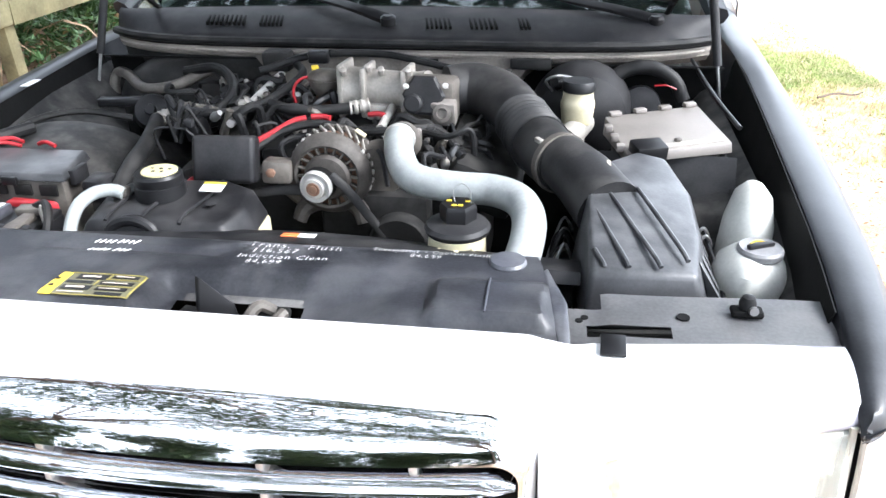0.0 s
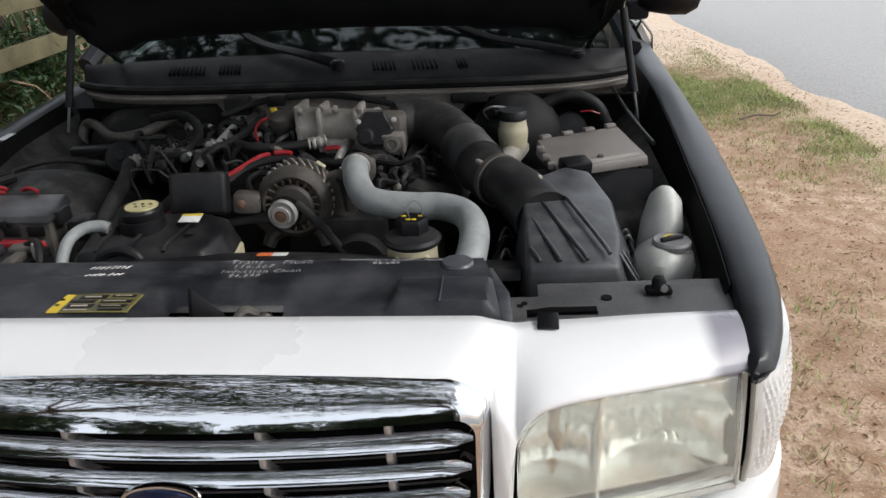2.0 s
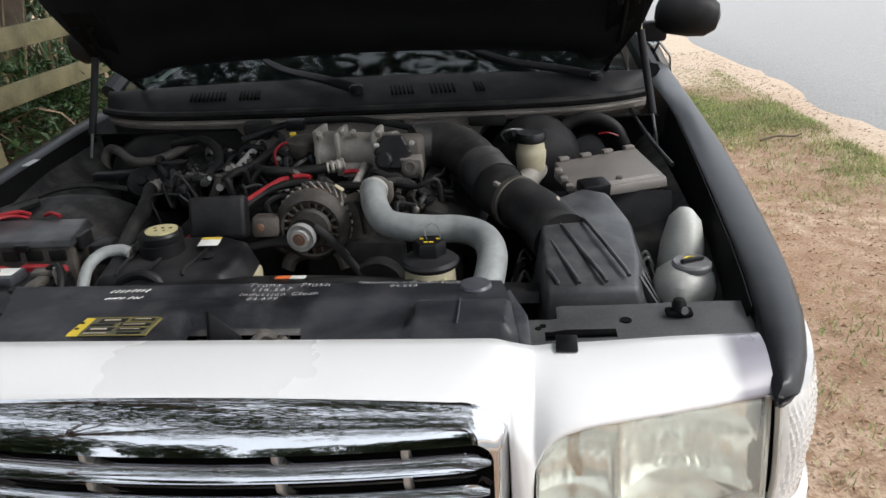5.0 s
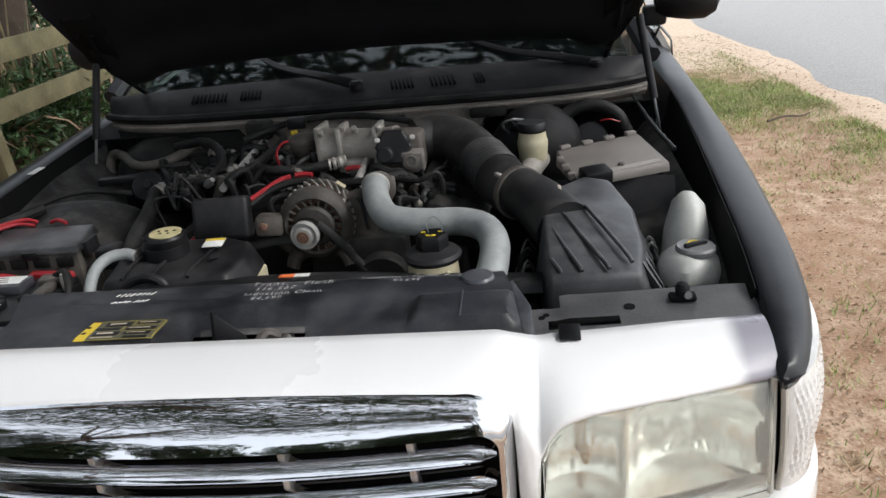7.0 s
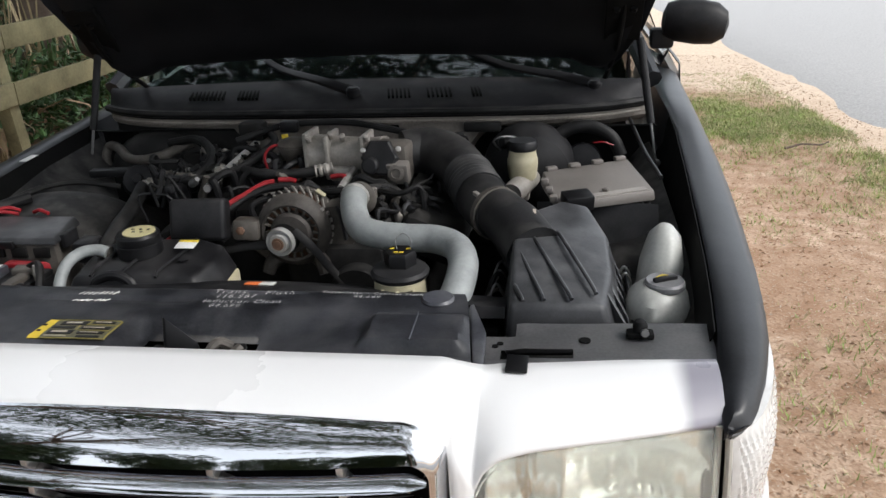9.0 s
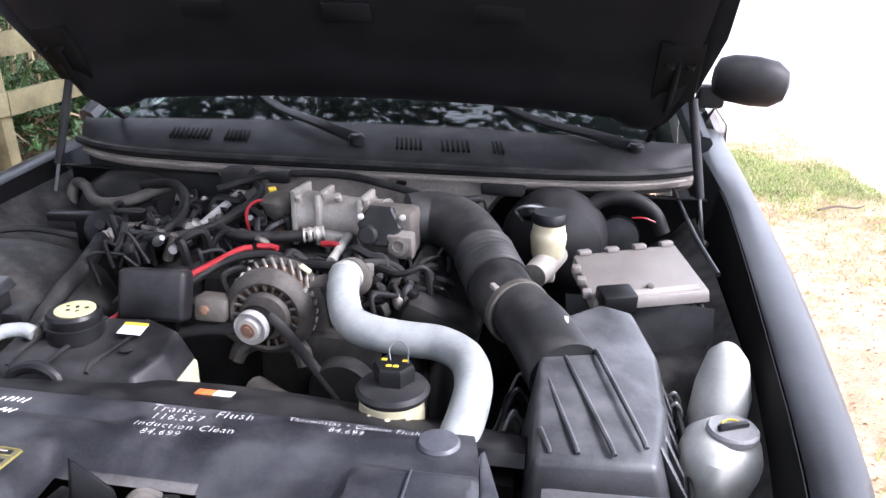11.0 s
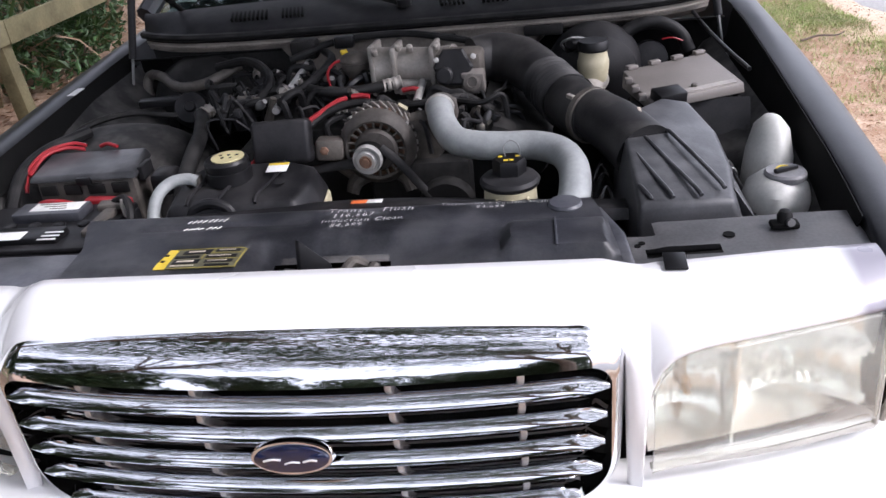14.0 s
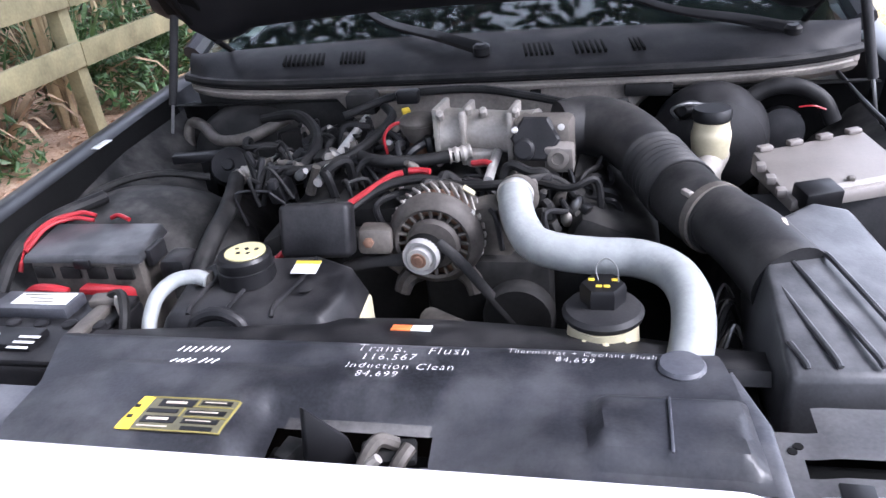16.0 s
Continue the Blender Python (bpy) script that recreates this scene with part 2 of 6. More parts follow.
def lathe(profile, c, axis=(0, 0, 1), seg=28, bm=None, caps=True):
    """Turns (radius, height) pairs round an axis through c."""
    b = bmesh.new()
    q = Vector(axis).to_track_quat("Z", "Y").to_matrix().to_4x4()
    rings = [[b.verts.new((r * math.cos(2 * math.pi * k / seg), r * math.sin(2 * math.pi * k / seg), h)) for k in range(seg)] for r, h in profile]
    for p, s in zip(rings, rings[1:]):
        for k in range(seg):
            b.faces.new((p[k], p[(k + 1) % seg], s[(k + 1) % seg], s[k]))
    if caps:
        b.faces.new(rings[0][::-1])
        b.faces.new(rings[-1])
    b.transform(Matrix.Translation(c) @ q)
    return join(bm, b)


def loft(sections, thick=0.0, closed=False, caps=False, bm=None):
    """A skin over equal rows of points."""
    b = bmesh.new()
    rows = [[b.verts.new(p) for p in s] for s in sections]
    for p, q in zip(rows, rows[1:]):
        m = len(p)
        for k in range(m if closed else m - 1):
            b.faces.new((p[k], p[(k + 1) % m], q[(k + 1) % m], q[k]))
    if caps:
        b.faces.new(rows[0][::-1])
        b.faces.new(rows[-1])
    bmesh.ops.recalc_face_normals(b, faces=b.faces[:])
    if thick:
        bmesh.ops.solidify(b, geom=b.faces[:], thickness=thick)
    return join(bm, b)


def prism(poly, z0, z1, bevel=0.0, bm=None, top=None, seg=2):
    """An upright block over a polygon; top gives another outline for its upper side."""
    b = bmesh.new()
    lo = [b.verts.new((*p, z0)) for p in poly]
    hi = [b.verts.new((p[0], p[1], z1 if len(p) < 3 else p[2])) for p in (top or poly)]
    n = len(poly)
    b.faces.new(lo[::-1])
    b.faces.new(hi)
    for k in range(n):
        b.faces.new((lo[k], lo[(k + 1) % n], hi[(k + 1) % n], hi[k]))
    bmesh.ops.recalc_face_normals(b, faces=b.faces[:])
    if bevel:
        bmesh.ops.bevel(b, geom=b.edges[:], offset=bevel, segments=seg, affect="EDGES", profile=0.5)
    return join(bm, b)


def lerp_table(x, table):
    for (x0, *a), (x1, *b) in zip(table, table[1:]):
        if x <= x1:
            k = max(0.0, min(1.0, (x - x0) / (x1 - x0)))
            return [p + (q - p) * k for p, q in zip(a, b)]
    return list(table[-1][1:])


def mirror_x(bm):
    """The same mesh on the car's other side."""
    b = bm.copy()
    for v in b.verts:
        v.co.x = -v.co.x
    bmesh.ops.reverse_faces(b, faces=b.faces[:])
    return b


# ---- ground: bare soil with grass, a sand shoulder and a road ----
def ground_material():
    m = bpy.data.materials.new("soil")
    m.use_nodes = True
    n, ln = m.node_tree.nodes, m.node_tree.links
    b = n["Principled BSDF"]
    b.inputs["Roughness"].default_value = 0.95
    tc = n.new("ShaderNodeTexCoord")

    def noise_at(scale, detail=8):
        t = n.new("ShaderNodeTexNoise")
        t.inputs["Scale"].default_value, t.inputs["Detail"].default_value = scale, detail
        ln.new(tc.outputs["Object"], t.inputs["Vector"])
        return t.outputs["Fac"]

    def ramp(fac, lo, hi):
        r = n.new("ShaderNodeMapRange")
        r.inputs["From Min"].default_value, r.inputs["From Max"].default_value = lo, hi
        ln.new(fac, r.inputs["Value"])
        return r.outputs[0]

    def mix(fac, a, c):
        x = n.new("ShaderNodeMix")
        x.data_type = "RGBA"
        ln.new(fac, x.inputs[0])
        for i, s in ((6, a), (7, c)):
            if isinstance(s, tuple):
                x.inputs[i].default_value = (*s, 1)
            else:
                ln.new(s, x.inputs[i])
        return x.outputs[2]

    soil = mix(ramp(noise_at(1.6), 0.35, 0.65), (0.40, 0.265, 0.175), (0.58, 0.43, 0.315))
    soil = mix(ramp(noise_at(9, 12), 0.36, 0.60), (0.31, 0.185, 0.11), soil)
    soil = mix(ramp(noise_at(75, 10), 0.36, 0.52), (0.31, 0.195, 0.125), soil)
    soil = mix(ramp(noise_at(120, 3), 0.60, 0.72), soil, (0.55, 0.46, 0.36))
    sep = n.new("ShaderNodeSeparateXYZ")
    ln.new(tc.outputs["Object"], sep.inputs[0])
    # towards the road the soil gives way to pale sand
    edge = n.new("ShaderNodeMath")
    edge.operation = "MULTIPLY_ADD"
    edge.inputs[1].default_value = 0.7
    ln.new(noise_at(2.2), edge.inputs[0])
    ln.new(sep.outputs["X"], edge.inputs[2])
    far = n.new("ShaderNodeMapRange")
    far.inputs["From Min"].default_value, far.inputs["From Max"].default_value, far.inputs["To Max"].default_value = 5.7, 6.9, 1.6
    ln.new(sep.outputs["Y"], far.inputs["Value"])
    total = n.new("ShaderNodeMath")
    ln.new(edge.outputs[0], total.inputs[0])
    ln.new(far.outputs[0], total.inputs[1])
    col = mix(ramp(total.outputs[0], 2.55, 3.05), soil, mix(ramp(noise_at(30), 0.35, 0.65), (0.56, 0.43, 0.32), (0.68, 0.56, 0.43)))
    ln.new(col, b.inputs["Base Color"])
    bp = n.new("ShaderNodeBump")
    bp.inputs["Strength"].default_value, bp.inputs["Distance"].default_value = 0.45, 0.012
    ln.new(noise_at(70, 12), bp.inputs["Height"])
    ln.new(bp.outputs[0], b.inputs["Normal"])
    return m


def road_edge(y):
    return lerp_table(y, [(-60, 3.3), (0, 3.05), (3.0, 2.95), (5.6, 2.74), (7.6, 2.56), (9.3, 2.42), (14, 2.0), (30, 0.0), (60, -5)])[0]


def build_ground():
    b = bmesh.new()
    xs = [-600, -80, -20] + [-8 + 0.25 * k for k in range(57)] + [20, 80, 600]
    ys = [-600, -80, -20] + [-6 + 0.25 * k for k in range(73)] + [30, 80, 600]

    def height(x, y):
        if abs(x) > 7 or y < -5 or y > 12:
            return 0.0
        near = min(1, max(0, (7 - abs(x)) / 2))
        return near * (0.03 * noise.noise((x * 0.9, y * 0.9, 0)) + 0.012 * noise.noise((x * 3, y * 3, 4)))
    loft([[(x, y, height(x, y) - (0.06 if x > road_edge(y) + 0.4 else 0)) for x in xs] for y in ys], bm=b)
    M["soil"] = ground_material()
    solo("ground", b, "soil", "bare brown soil with leaf litter and sand", "ground", "structure")


build_ground()
M["asphalt"] = material("worn_asphalt", (0.40, 0.392, 0.385), 0.9, 0, 0.22, 60, 0.25, 260, spec=0.2)


def build_road():
    ys = [-60, -20, -8] + [-4 + 0.3 * k for k in range(60)] + [18, 24, 30, 45, 60]
    rows = []
    for y in ys:
        e = road_edge(y) + 0.03 * noise.noise((0, y * 0.9, 3)) + 0.012 * noise.noise((0, y * 5, 3))
        w = 7.5
        rows.append([(e - 0.25, y, -0.05), (e + 0.04, y, 0.022), (e + 0.5, y, 0.045), (e + w * 0.5, y, 0.10), (e + w, y + w * 0.3, 0.05), (e + w + 0.05, y + w * 0.3, -0.03)])
    solo("road", loft(rows), "asphalt", "pale worn grey asphalt road with a sandy edge", "road", "structure")


build_road()

# ---- the car ----
M["pulley"] = material("bare_pulley_metal", (0.36, 0.355, 0.345), 0.4, 0.2, 0.2, 30, 0.1)
M["lamp_rim"] = material("grey_cream_rim", (0.42, 0.41, 0.37), 0.4, 0, 0.1, 30, 0.05)
def smooth(e0, e1, v):
    k = max(0.0, min(1.0, (v - e0) / (e1 - e0)))
    return k * k * (3 - 2 * k)


car = thing("car", (0, 2.4, 0), "black and white sedan parked with its hood propped open", "car")


def bow(x):
    """How far the nose sweeps back away from its middle."""
    return 0.22 * x * x


def lamp_top(x):
    """y and z of the headlamp's upper edge."""
    return lerp_table(abs(x), [(0.438, 0.034, 0.70), (0.445, 0.035, 0.762), (0.456, 0.039, 0.786), (0.466, 0.042, 0.797), (0.480, 0.046, 0.805), (0.505, 0.053, 0.810), (0.53, 0.06, 0.811), (0.62, 0.086, 0.811), (0.70, 0.112, 0.810), (0.756, 0.132, 0.809)])


def header_rear(x):
    return lerp_table(abs(x), [(0, 0.172), (0.41, 0.172), (0.44, 0.186), (0.465, 0.197), (0.53, 0.203), (0.64, 0.217), (0.762, 0.226)])[0]


def ring_y(x, z):
    """Depth of the grille surround's outer edge."""
    k = smooth(0.805, 0.862, z)
    return (bow(x) + 0.010) * (1 - k) + (0.031 + 0.10 * x * x) * k


def ring_z(x, z):
    """The surround's outer edge sinks a little towards its corners."""
    return z - 0.12 * min(abs(x), 0.40) ** 2 * smooth(0.80, 0.85, z)


def header_panel():
    xs = sorted({round(s * v, 4) for s in (-1, 1) for v in [0, .05, .1, .15, .2, .25, .3, .34, .367, .378, .388, .396, .404, .409, .412, .417, .425, .435, .445, .448, .456, .468, .478, .49, .51, .53, .56, .6, .64, .68, .72, .745, .758]})
    rows = []
    for x in xs:
        a = abs(x)
        yr = header_rear(x)
        if a <= 0.412:
            zf = 0.864 - 0.055 + math.sqrt(max(0.0, 0.055 ** 2 - max(0.0, a - 0.357) ** 2))
            yf, zf = ring_y(a, zf), ring_z(a, zf)
        elif a < 0.445:
            k = smooth(0.418, 0.447, a)
            yf, zf = 0.047 - 0.010 * k, 0.810 - 0.036 * k
        else:
            yf, zf = lamp_top(x)
        crown = 0.847 + 0.023 * (1 - smooth(0.39, 0.46, a))
        pts = [(x, yr + 0.004, crown - 0.05), (x, yr, crown - 0.004), (x, yr - 0.004, crown)]
        for k in (0.2, 0.4, 0.6, 0.8, 0.93):
            y = yr + (yf - yr) * k
            pts.append((x, y, crown + (zf - crown) * k ** 2.4 + 0.003 * math.sin(math.pi * k)))
        pts.append((x, yf, zf))
        if 0.4125 <= a < 0.445:
            pts += [(x, yf - 0.010, zf - 0.02), (x, yf - 0.014, zf - 0.09), (x, yf - 0.018, 0.58)]
        else:
            pts += [(x, yf - 0.001, zf - 0.006), (x, yf + 0.006, zf - 0.010), (x, yf + 0.02, zf - 0.012)]
        rows.append(pts)
    return loft(rows, thick=0.002)


header = part("header_panel", header_panel(), "header", car, "glossy white header panel with dark overspray at its ends", 80)


# bumper cover below grille and lamps
def bumper():
    rows = []
    for k in range(-24, 25):
        x = 0.875 * math.sin(k / 24 * 1.5)
        back = 0.30 * abs(k / 24) ** 4
        y = -0.065 + bow(x) * 0.55 + back
        rows.append([(x, y + 0.12, 0.602), (x, y + 0.03, 0.606), (x, y + 0.006, 0.598), (x, y, 0.57), (x, y - 0.004, 0.48), (x, y + 0.02, 0.36), (x, y + 0.06, 0.24)])
    return loft(rows, thick=0.003)


part("bumper", bumper(), "white", car, "white painted bumper cover")


# grille: chrome surround, five blades, four uprights, oval badge
def grille_outline(hw, top, bot, cu, cl):
    """Points round the opening with rounded corners."""
    pts = []
    for cx, cz, a0, rad in ((hw - cu, top - cu, 0, cu), (-hw + cu, top - cu, 90, cu), (-hw + cl, bot + cl, 180, cl), (hw - cl, bot + cl, 270, cl)):
        for j in range(13):
            a = radians(a0 + 7.5 * j)
            pts.append((cx + rad * math.cos(a), cz + rad * math.sin(a)))
    return pts


def grille_frame():
    """A rounded chrome bar round the opening, broad along the top."""
    inner, outer = grille_outline(0.394, 0.811, 0.596, 0.028, 0.070), grille_outline(0.412, 0.864, 0.578, 0.055, 0.085)
    ring = []
    for k in range(len(outer)):
        (xa, za), (xb, zb) = outer[k], outer[(k + 1) % len(outer)]
        (ia, ja), (ib, jb) = inner[k], inner[(k + 1) % len(inner)]
        steps = max(1, int(math.hypot(xb - xa, zb - za) / 0.03))
        for q in range(steps):
            t = q / steps
            ring.append((ia + (ib - ia) * t, ja + (jb - ja) * t, xa + (xb - xa) * t, za + (zb - za) * t))
    rows = []
    for xi, zi, xo, zo in ring + ring[:1]:
        yi, yo = bow(xi) - 0.020, ring_y(xo, zo)
        broad, zo = smooth(0.80, 0.845, zo), ring_z(xo, zo)
        row = [(xi, yi + 0.045, zi), (xi, yi + 0.003, zi)]
        for k in range(9):
            a = math.pi / 2 * k / 8
            u, w = 1 - math.cos(a), math.sin(a)
            top = broad
            q = k / 8
            v = q + (1 - top) * (0.35 * w + 0.65 * q - q)
            f = q * top + (0.55 * q + 0.45 * u) * (1 - top)
            row.append((xi + (xo - xi) * v, yi + (yo - yi) * f - (0.0058 * top + 0.004 * (1 - top)) * math.sin(math.pi * q), zi + (zo - zi) * v + 0.0058 * top * math.sin(math.pi * q)))
        row.append((xo, yo + 0.012, zo))
        rows.append(row)
    return loft(rows, thick=0.0015)


grille = part("grille", grille_frame(), "chrome", car, "bright chrome grille surround", 28)
for i, zc in enumerate((0.784, 0.740, 0.697, 0.654, 0.611)):
    rows = []
    half = 0.391 - 0.003 * i - (0.025 if i == 4 else 0)
    for k in range(-20, 21):
        x = half * k / 20
        tip = 1.0 if abs(k) < 20 else 0.15
        y = bow(x) - 0.026
        rows.append([(x * (1 if tip == 1 else 1.02), y + 0.026, zc + 0.011 * tip), (x, y + 0.013, zc + 0.0085 * tip), (x, y + 0.004, zc + 0.003 * tip), (x, y, zc - 0.006 * tip), (x, y + 0.003, zc - 0.011 * tip), (x, y + 0.022, zc - 0.008 * tip)])
    part("blade", loft(rows, closed=True, caps=True), "chrome", grille, "", 50)
for x in (-0.285, -0.125, 0.125, 0.285):
    part("upright", box((x, bow(x) + 0.002, 0.70), (0.009, 0.022, 0.235), 0.002), "steel", grille)
part("backing", loft([[(x, bow(x) + 0.045, z) for z in (0.58, 0.71, 0.812)] for x in [-0.4 + 0.05 * k for k in range(17)]], thick=0.004), "deep", grille, "black backing behind the blades")


def oval(w, h, c, depth, seg=40, dome=0.0):
    prof = [(1.0, 0.0), (1.0, depth * 0.6), (0.96, depth), (0.5, depth + dome * 0.8), (0.02, depth + dome)]
    b = lathe(prof, (0, 0, 0), seg=seg)
    b.transform(Matrix.Translation(c) @ pose(0, 0, 0, 78, 0, 0) @ Matrix.Diagonal((w / 2, h / 2, 1, 1)))
    return b


badge = part("badge", oval(0.108, 0.047, (0, -0.032, 0.720), 0.010), "chrome", grille, "oval chrome and blue badge")
field = part("badge_field", oval(0.096, 0.037, (0, -0.0425, 0.7222), 0.003, dome=0.002), "blue", grille, "dark blue enamel oval")
# the badge's script as plain white strokes
marks = None
for x0, x1, z in ((-0.034, -0.012, 0.004), (-0.008, 0.012, -0.001), (0.016, 0.034, 0.002)):
    marks = tube([(x0, -0.0475 - 0.2 * z, 0.7222 + z - 0.003), ((x0 + x1) / 2, -0.0478 - 0.2 * z, 0.7222 + z), (x1, -0.0475 - 0.2 * z, 0.7222 + z - 0.001)], 0.0014, 6, 5, marks)
part("badge_script", marks, "paper", grille, "white strokes on the badge")


# headlamps, built on one side and mirrored
def lamp_side(s):
    def flip(bm):
        return bm if s > 0 else mirror_x(bm)
    lamp = part("headlight", flip(loft([[(x, lamp_top(x)[0] + 0.10, lamp_top(x)[1] - 0.004), (x, lamp_top(x)[0] + 0.13, 0.74), (x, lamp_top(x)[0] + 0.11, 0.66), (x, lamp_top(x)[0] + 0.03, 0.628)] for x in (0.446, 0.468, 0.50, 0.55, 0.60, 0.65, 0.70, 0.735, 0.748)], thick=0.003)), "reflector", car, "silvered headlamp housing")
    rows = []
    for x in (0.446, 0.450, 0.456, 0.468, 0.478, 0.51, 0.55, 0.60, 0.65, 0.70, 0.735, 0.748):
        yt, zt = lamp_top(x)
        yb = yt - 0.018
        rows.append([(x, yt + 0.012, zt - 0.004), (x, yt - 0.004, zt - 0.012), (x, yb - 0.006, 0.5 * (zt + 0.64)), (x, yb - 0.008, 0.655), (x, yb, 0.636), (x, yb + 0.02, 0.630)])
    part("lens", flip(loft(rows, thick=0.003)), "lens", lamp, "slightly yellowed clear headlamp lens").visible_shadow = False
    for x0, x1, cx, cz, flute in ((0.451, 0.552, 0.505, 0.695, 0.0158), (0.558, 0.745, 0.652, 0.700, 0.0234)):
        rows = []
        n = round((x1 - x0) / flute) * 6
        for k in range(n + 1):
            x = x0 + (x1 - x0) * k / n
            row = []
            zt = lamp_top(x)[1] - 0.010
            for q in range(25):
                z = 0.642 + (zt - 0.642) * q / 24
                r2 = (x - cx) ** 2 * 0.8 + (z - cz) ** 2 * 1.25
                cell = abs(math.sin(math.pi * (x - x0) / flute))
                step = 0.010 * smooth(cz + 0.016, cz + 0.019, z + 0.10 * (x - cx) ** 2 / 0.1)
                row.append((x, max(lamp_top(x)[0] + 0.014, lamp_top(cx)[0] + 0.098 - 6.0 * r2 - 0.0014 * cell - step + 0.10 * (x - cx) * 0.6), z))
            rows.append(row)
        bowl = part("reflector_bowl", flip(loft(rows, thick=0.002)), "reflector", lamp, "fluted silver reflector", 25)
        part("bulb", flip(lathe([(0.008, 0.0), (0.008, 0.018), (0.005, 0.022), (0.005, 0.030), (0.002, 0.034)], (cx, lamp_top(cx)[0] + 0.098, cz - 0.012), (0, -1, 0), 14)), "reflector" if x1 > 0.7 else "amber_dull", lamp)
    # stepped chrome hood under the main beam and a gap filler beside the corner lamp
    for k in range(5):
        part("beam_step", flip(box((0.622 + 0.016 * k, lamp_top(0.65)[0] + 0.060 + 0.004 * abs(k - 2), 0.682 - 0.004 * abs(k - 2)), (0.013, 0.022, 0.018 - 0.003 * abs(k - 2)), 0.004, (20 + 9 * k, 12 * (k - 2), 25 * (k - 2)))), "reflector", lamp)
    part("gap_filler", flip(box((0.757, 0.170, 0.716), (0.034, 0.05, 0.165), 0.003)), "deep", lamp)
    part("divider", flip(box((0.555, lamp_top(0.555)[0] + 0.052, 0.718), (0.004, 0.09, 0.168), 0.001)), "reflector", lamp)
    part("bezel", flip(tube([(0.446, 0.031, 0.635), (0.60, 0.066, 0.630), (0.748, 0.112, 0.630)], 0.005, 8)), "lamp_rim", lamp)
    part("outer_strip", flip(tube([(0.749, 0.128, 0.805), (0.750, 0.119, 0.72), (0.750, 0.112, 0.632)], 0.0046, 8)), "lamp_rim", lamp)
    # corner lamp wraps round to the fender
    rows = []
    for k in range(73):
        a = k / 72
        x = 0.757 + 0.097 * math.sin(a * math.pi / 2)
        y = 0.122 + 0.26 * (1 - math.cos(a * math.pi / 2))
        top = lerp_table(y, [(0.12, 0.803), (0.16, 0.808), (0.22, 0.818), (0.40, 0.827)])[0]
        row = [(x - 0.02, y + 0.02, top + 0.003)]
        for q in range(29):
            h = q / 28
            bulge = 0.012 * math.sin(min(1, h * 1.3 + 0.05) * math.pi * 0.8)
            prism_cut = 0.0016 * math.sin(k * math.pi / 2 + q * 0.5) * math.sin(q * math.pi / 2 + 0.4) if 5 < k < 70 and 1 < q < 27 else 0.0
            row.append((x + bulge + prism_cut * 0.8, y - bulge * 0.4 - prism_cut, top - 0.003 - (top - 0.637) * h))
        rows.append(row + [(x - 0.01, y + 0.03, 0.630)])
    corner = part("corner_lamp", flip(loft(rows, thick=0.003)), "lens_white", car, "clear fluted corner lamp", 20)
    part("rim", flip(tube([(0.761, 0.121, 0.799), (0.763, 0.117, 0.74), (0.764, 0.115, 0.68), (0.761, 0.117, 0.634)], 0.0048, 8)), "lamp_rim", corner, "grey cream inner rim")
    part("amber_edge", flip(tube([(0.850, 0.372, 0.80), (0.862, 0.372, 0.74), (0.866, 0.372, 0.67), (0.858, 0.372, 0.635)], 0.009, 10)), "amber", corner, "amber side reflector")


lamp_side(1)
lamp_side(-1)


def wing_edge(y):
    """Height of the wing's lower front edge over the corner lamp."""
    return lerp_table(y, [(0.118, 0.802), (0.15, 0.807), (0.20, 0.816), (0.26, 0.823), (0.40, 0.829)])[0]


def fender():
    """Skin of one front wing, inner flange to sill."""
    rows = []
    table = [(0.116, 0.755, 0.759, 0.808), (0.122, 0.755, 0.773, 0.815), (0.134, 0.755, 0.787, 0.822), (0.157, 0.756, 0.799, 0.829), (0.18, 0.758, 0.808, 0.834), (0.205, 0.761, 0.818, 0.839), (0.25, 0.767, 0.831, 0.844), (0.31, 0.775, 0.846, 0.850), (0.39, 0.784, 0.859, 0.854), (0.42, 0.787, 0.863, 0.856), (0.52, 0.796, 0.874, 0.861), (0.60, 0.802, 0.881, 0.864), (0.75, 0.812, 0.893, 0.871), (0.95, 0.826, 0.906, 0.879), (1.07, 0.833, 0.911, 0.885), (1.30, 0.845, 0.918, 0.896), (1.42, 0.846, 0.921, 0.902), (1.63, 0.842, 0.926, 0.911), (1.98, 0.835, 0.93, 0.93)]
    for y, xi, xo, z in table:
        low = wing_edge(y) if y < 0.40 else 0.62
        arch = 0.0
        if y > 1.38:
            low = 0.28
        elif y > 0.52:
            low = max(low, 0.30 + 0.42 * math.sqrt(max(0, 1 - ((y - 0.95) / 0.42) ** 2)))
        side = [0.97, 0.82, 0.45, 0.0]
        zz = [low + (z - 0.04 - low) * s for s in side]
        out = 0.10 if y < 0.40 else min(1.0, 0.10 + (y - 0.40) / 0.6)
        if y < 0.40:
            zz = [z - 0.014 - (z - 0.014 - wing_edge(y)) * k / 4 for k in range(1, 5)]
        rows.append([(xi - 0.014 * smooth(0.26, 0.40, y), y, z - 0.115 * smooth(0.22, 0.38, y) - 0.012), (xi - 0.002, y, z - 0.020 * smooth(0.2, 0.3, y) - 0.008), (xi, y, z - 0.004), (xi + 0.006, y, z), (xi + (xo - xi) * 0.4, y, z + 0.004), (xi + (xo - xi) * 0.8, y, z - 0.002), (xo, y, z - 0.014),
                     (xo + 0.010 * out, y, zz[0]), (xo + 0.020 * out, y, zz[1]), (xo + 0.030 * out, y, zz[2]), (xo + 0.028 * out, y, zz[3])])
    return loft(rows, thick=0.002)


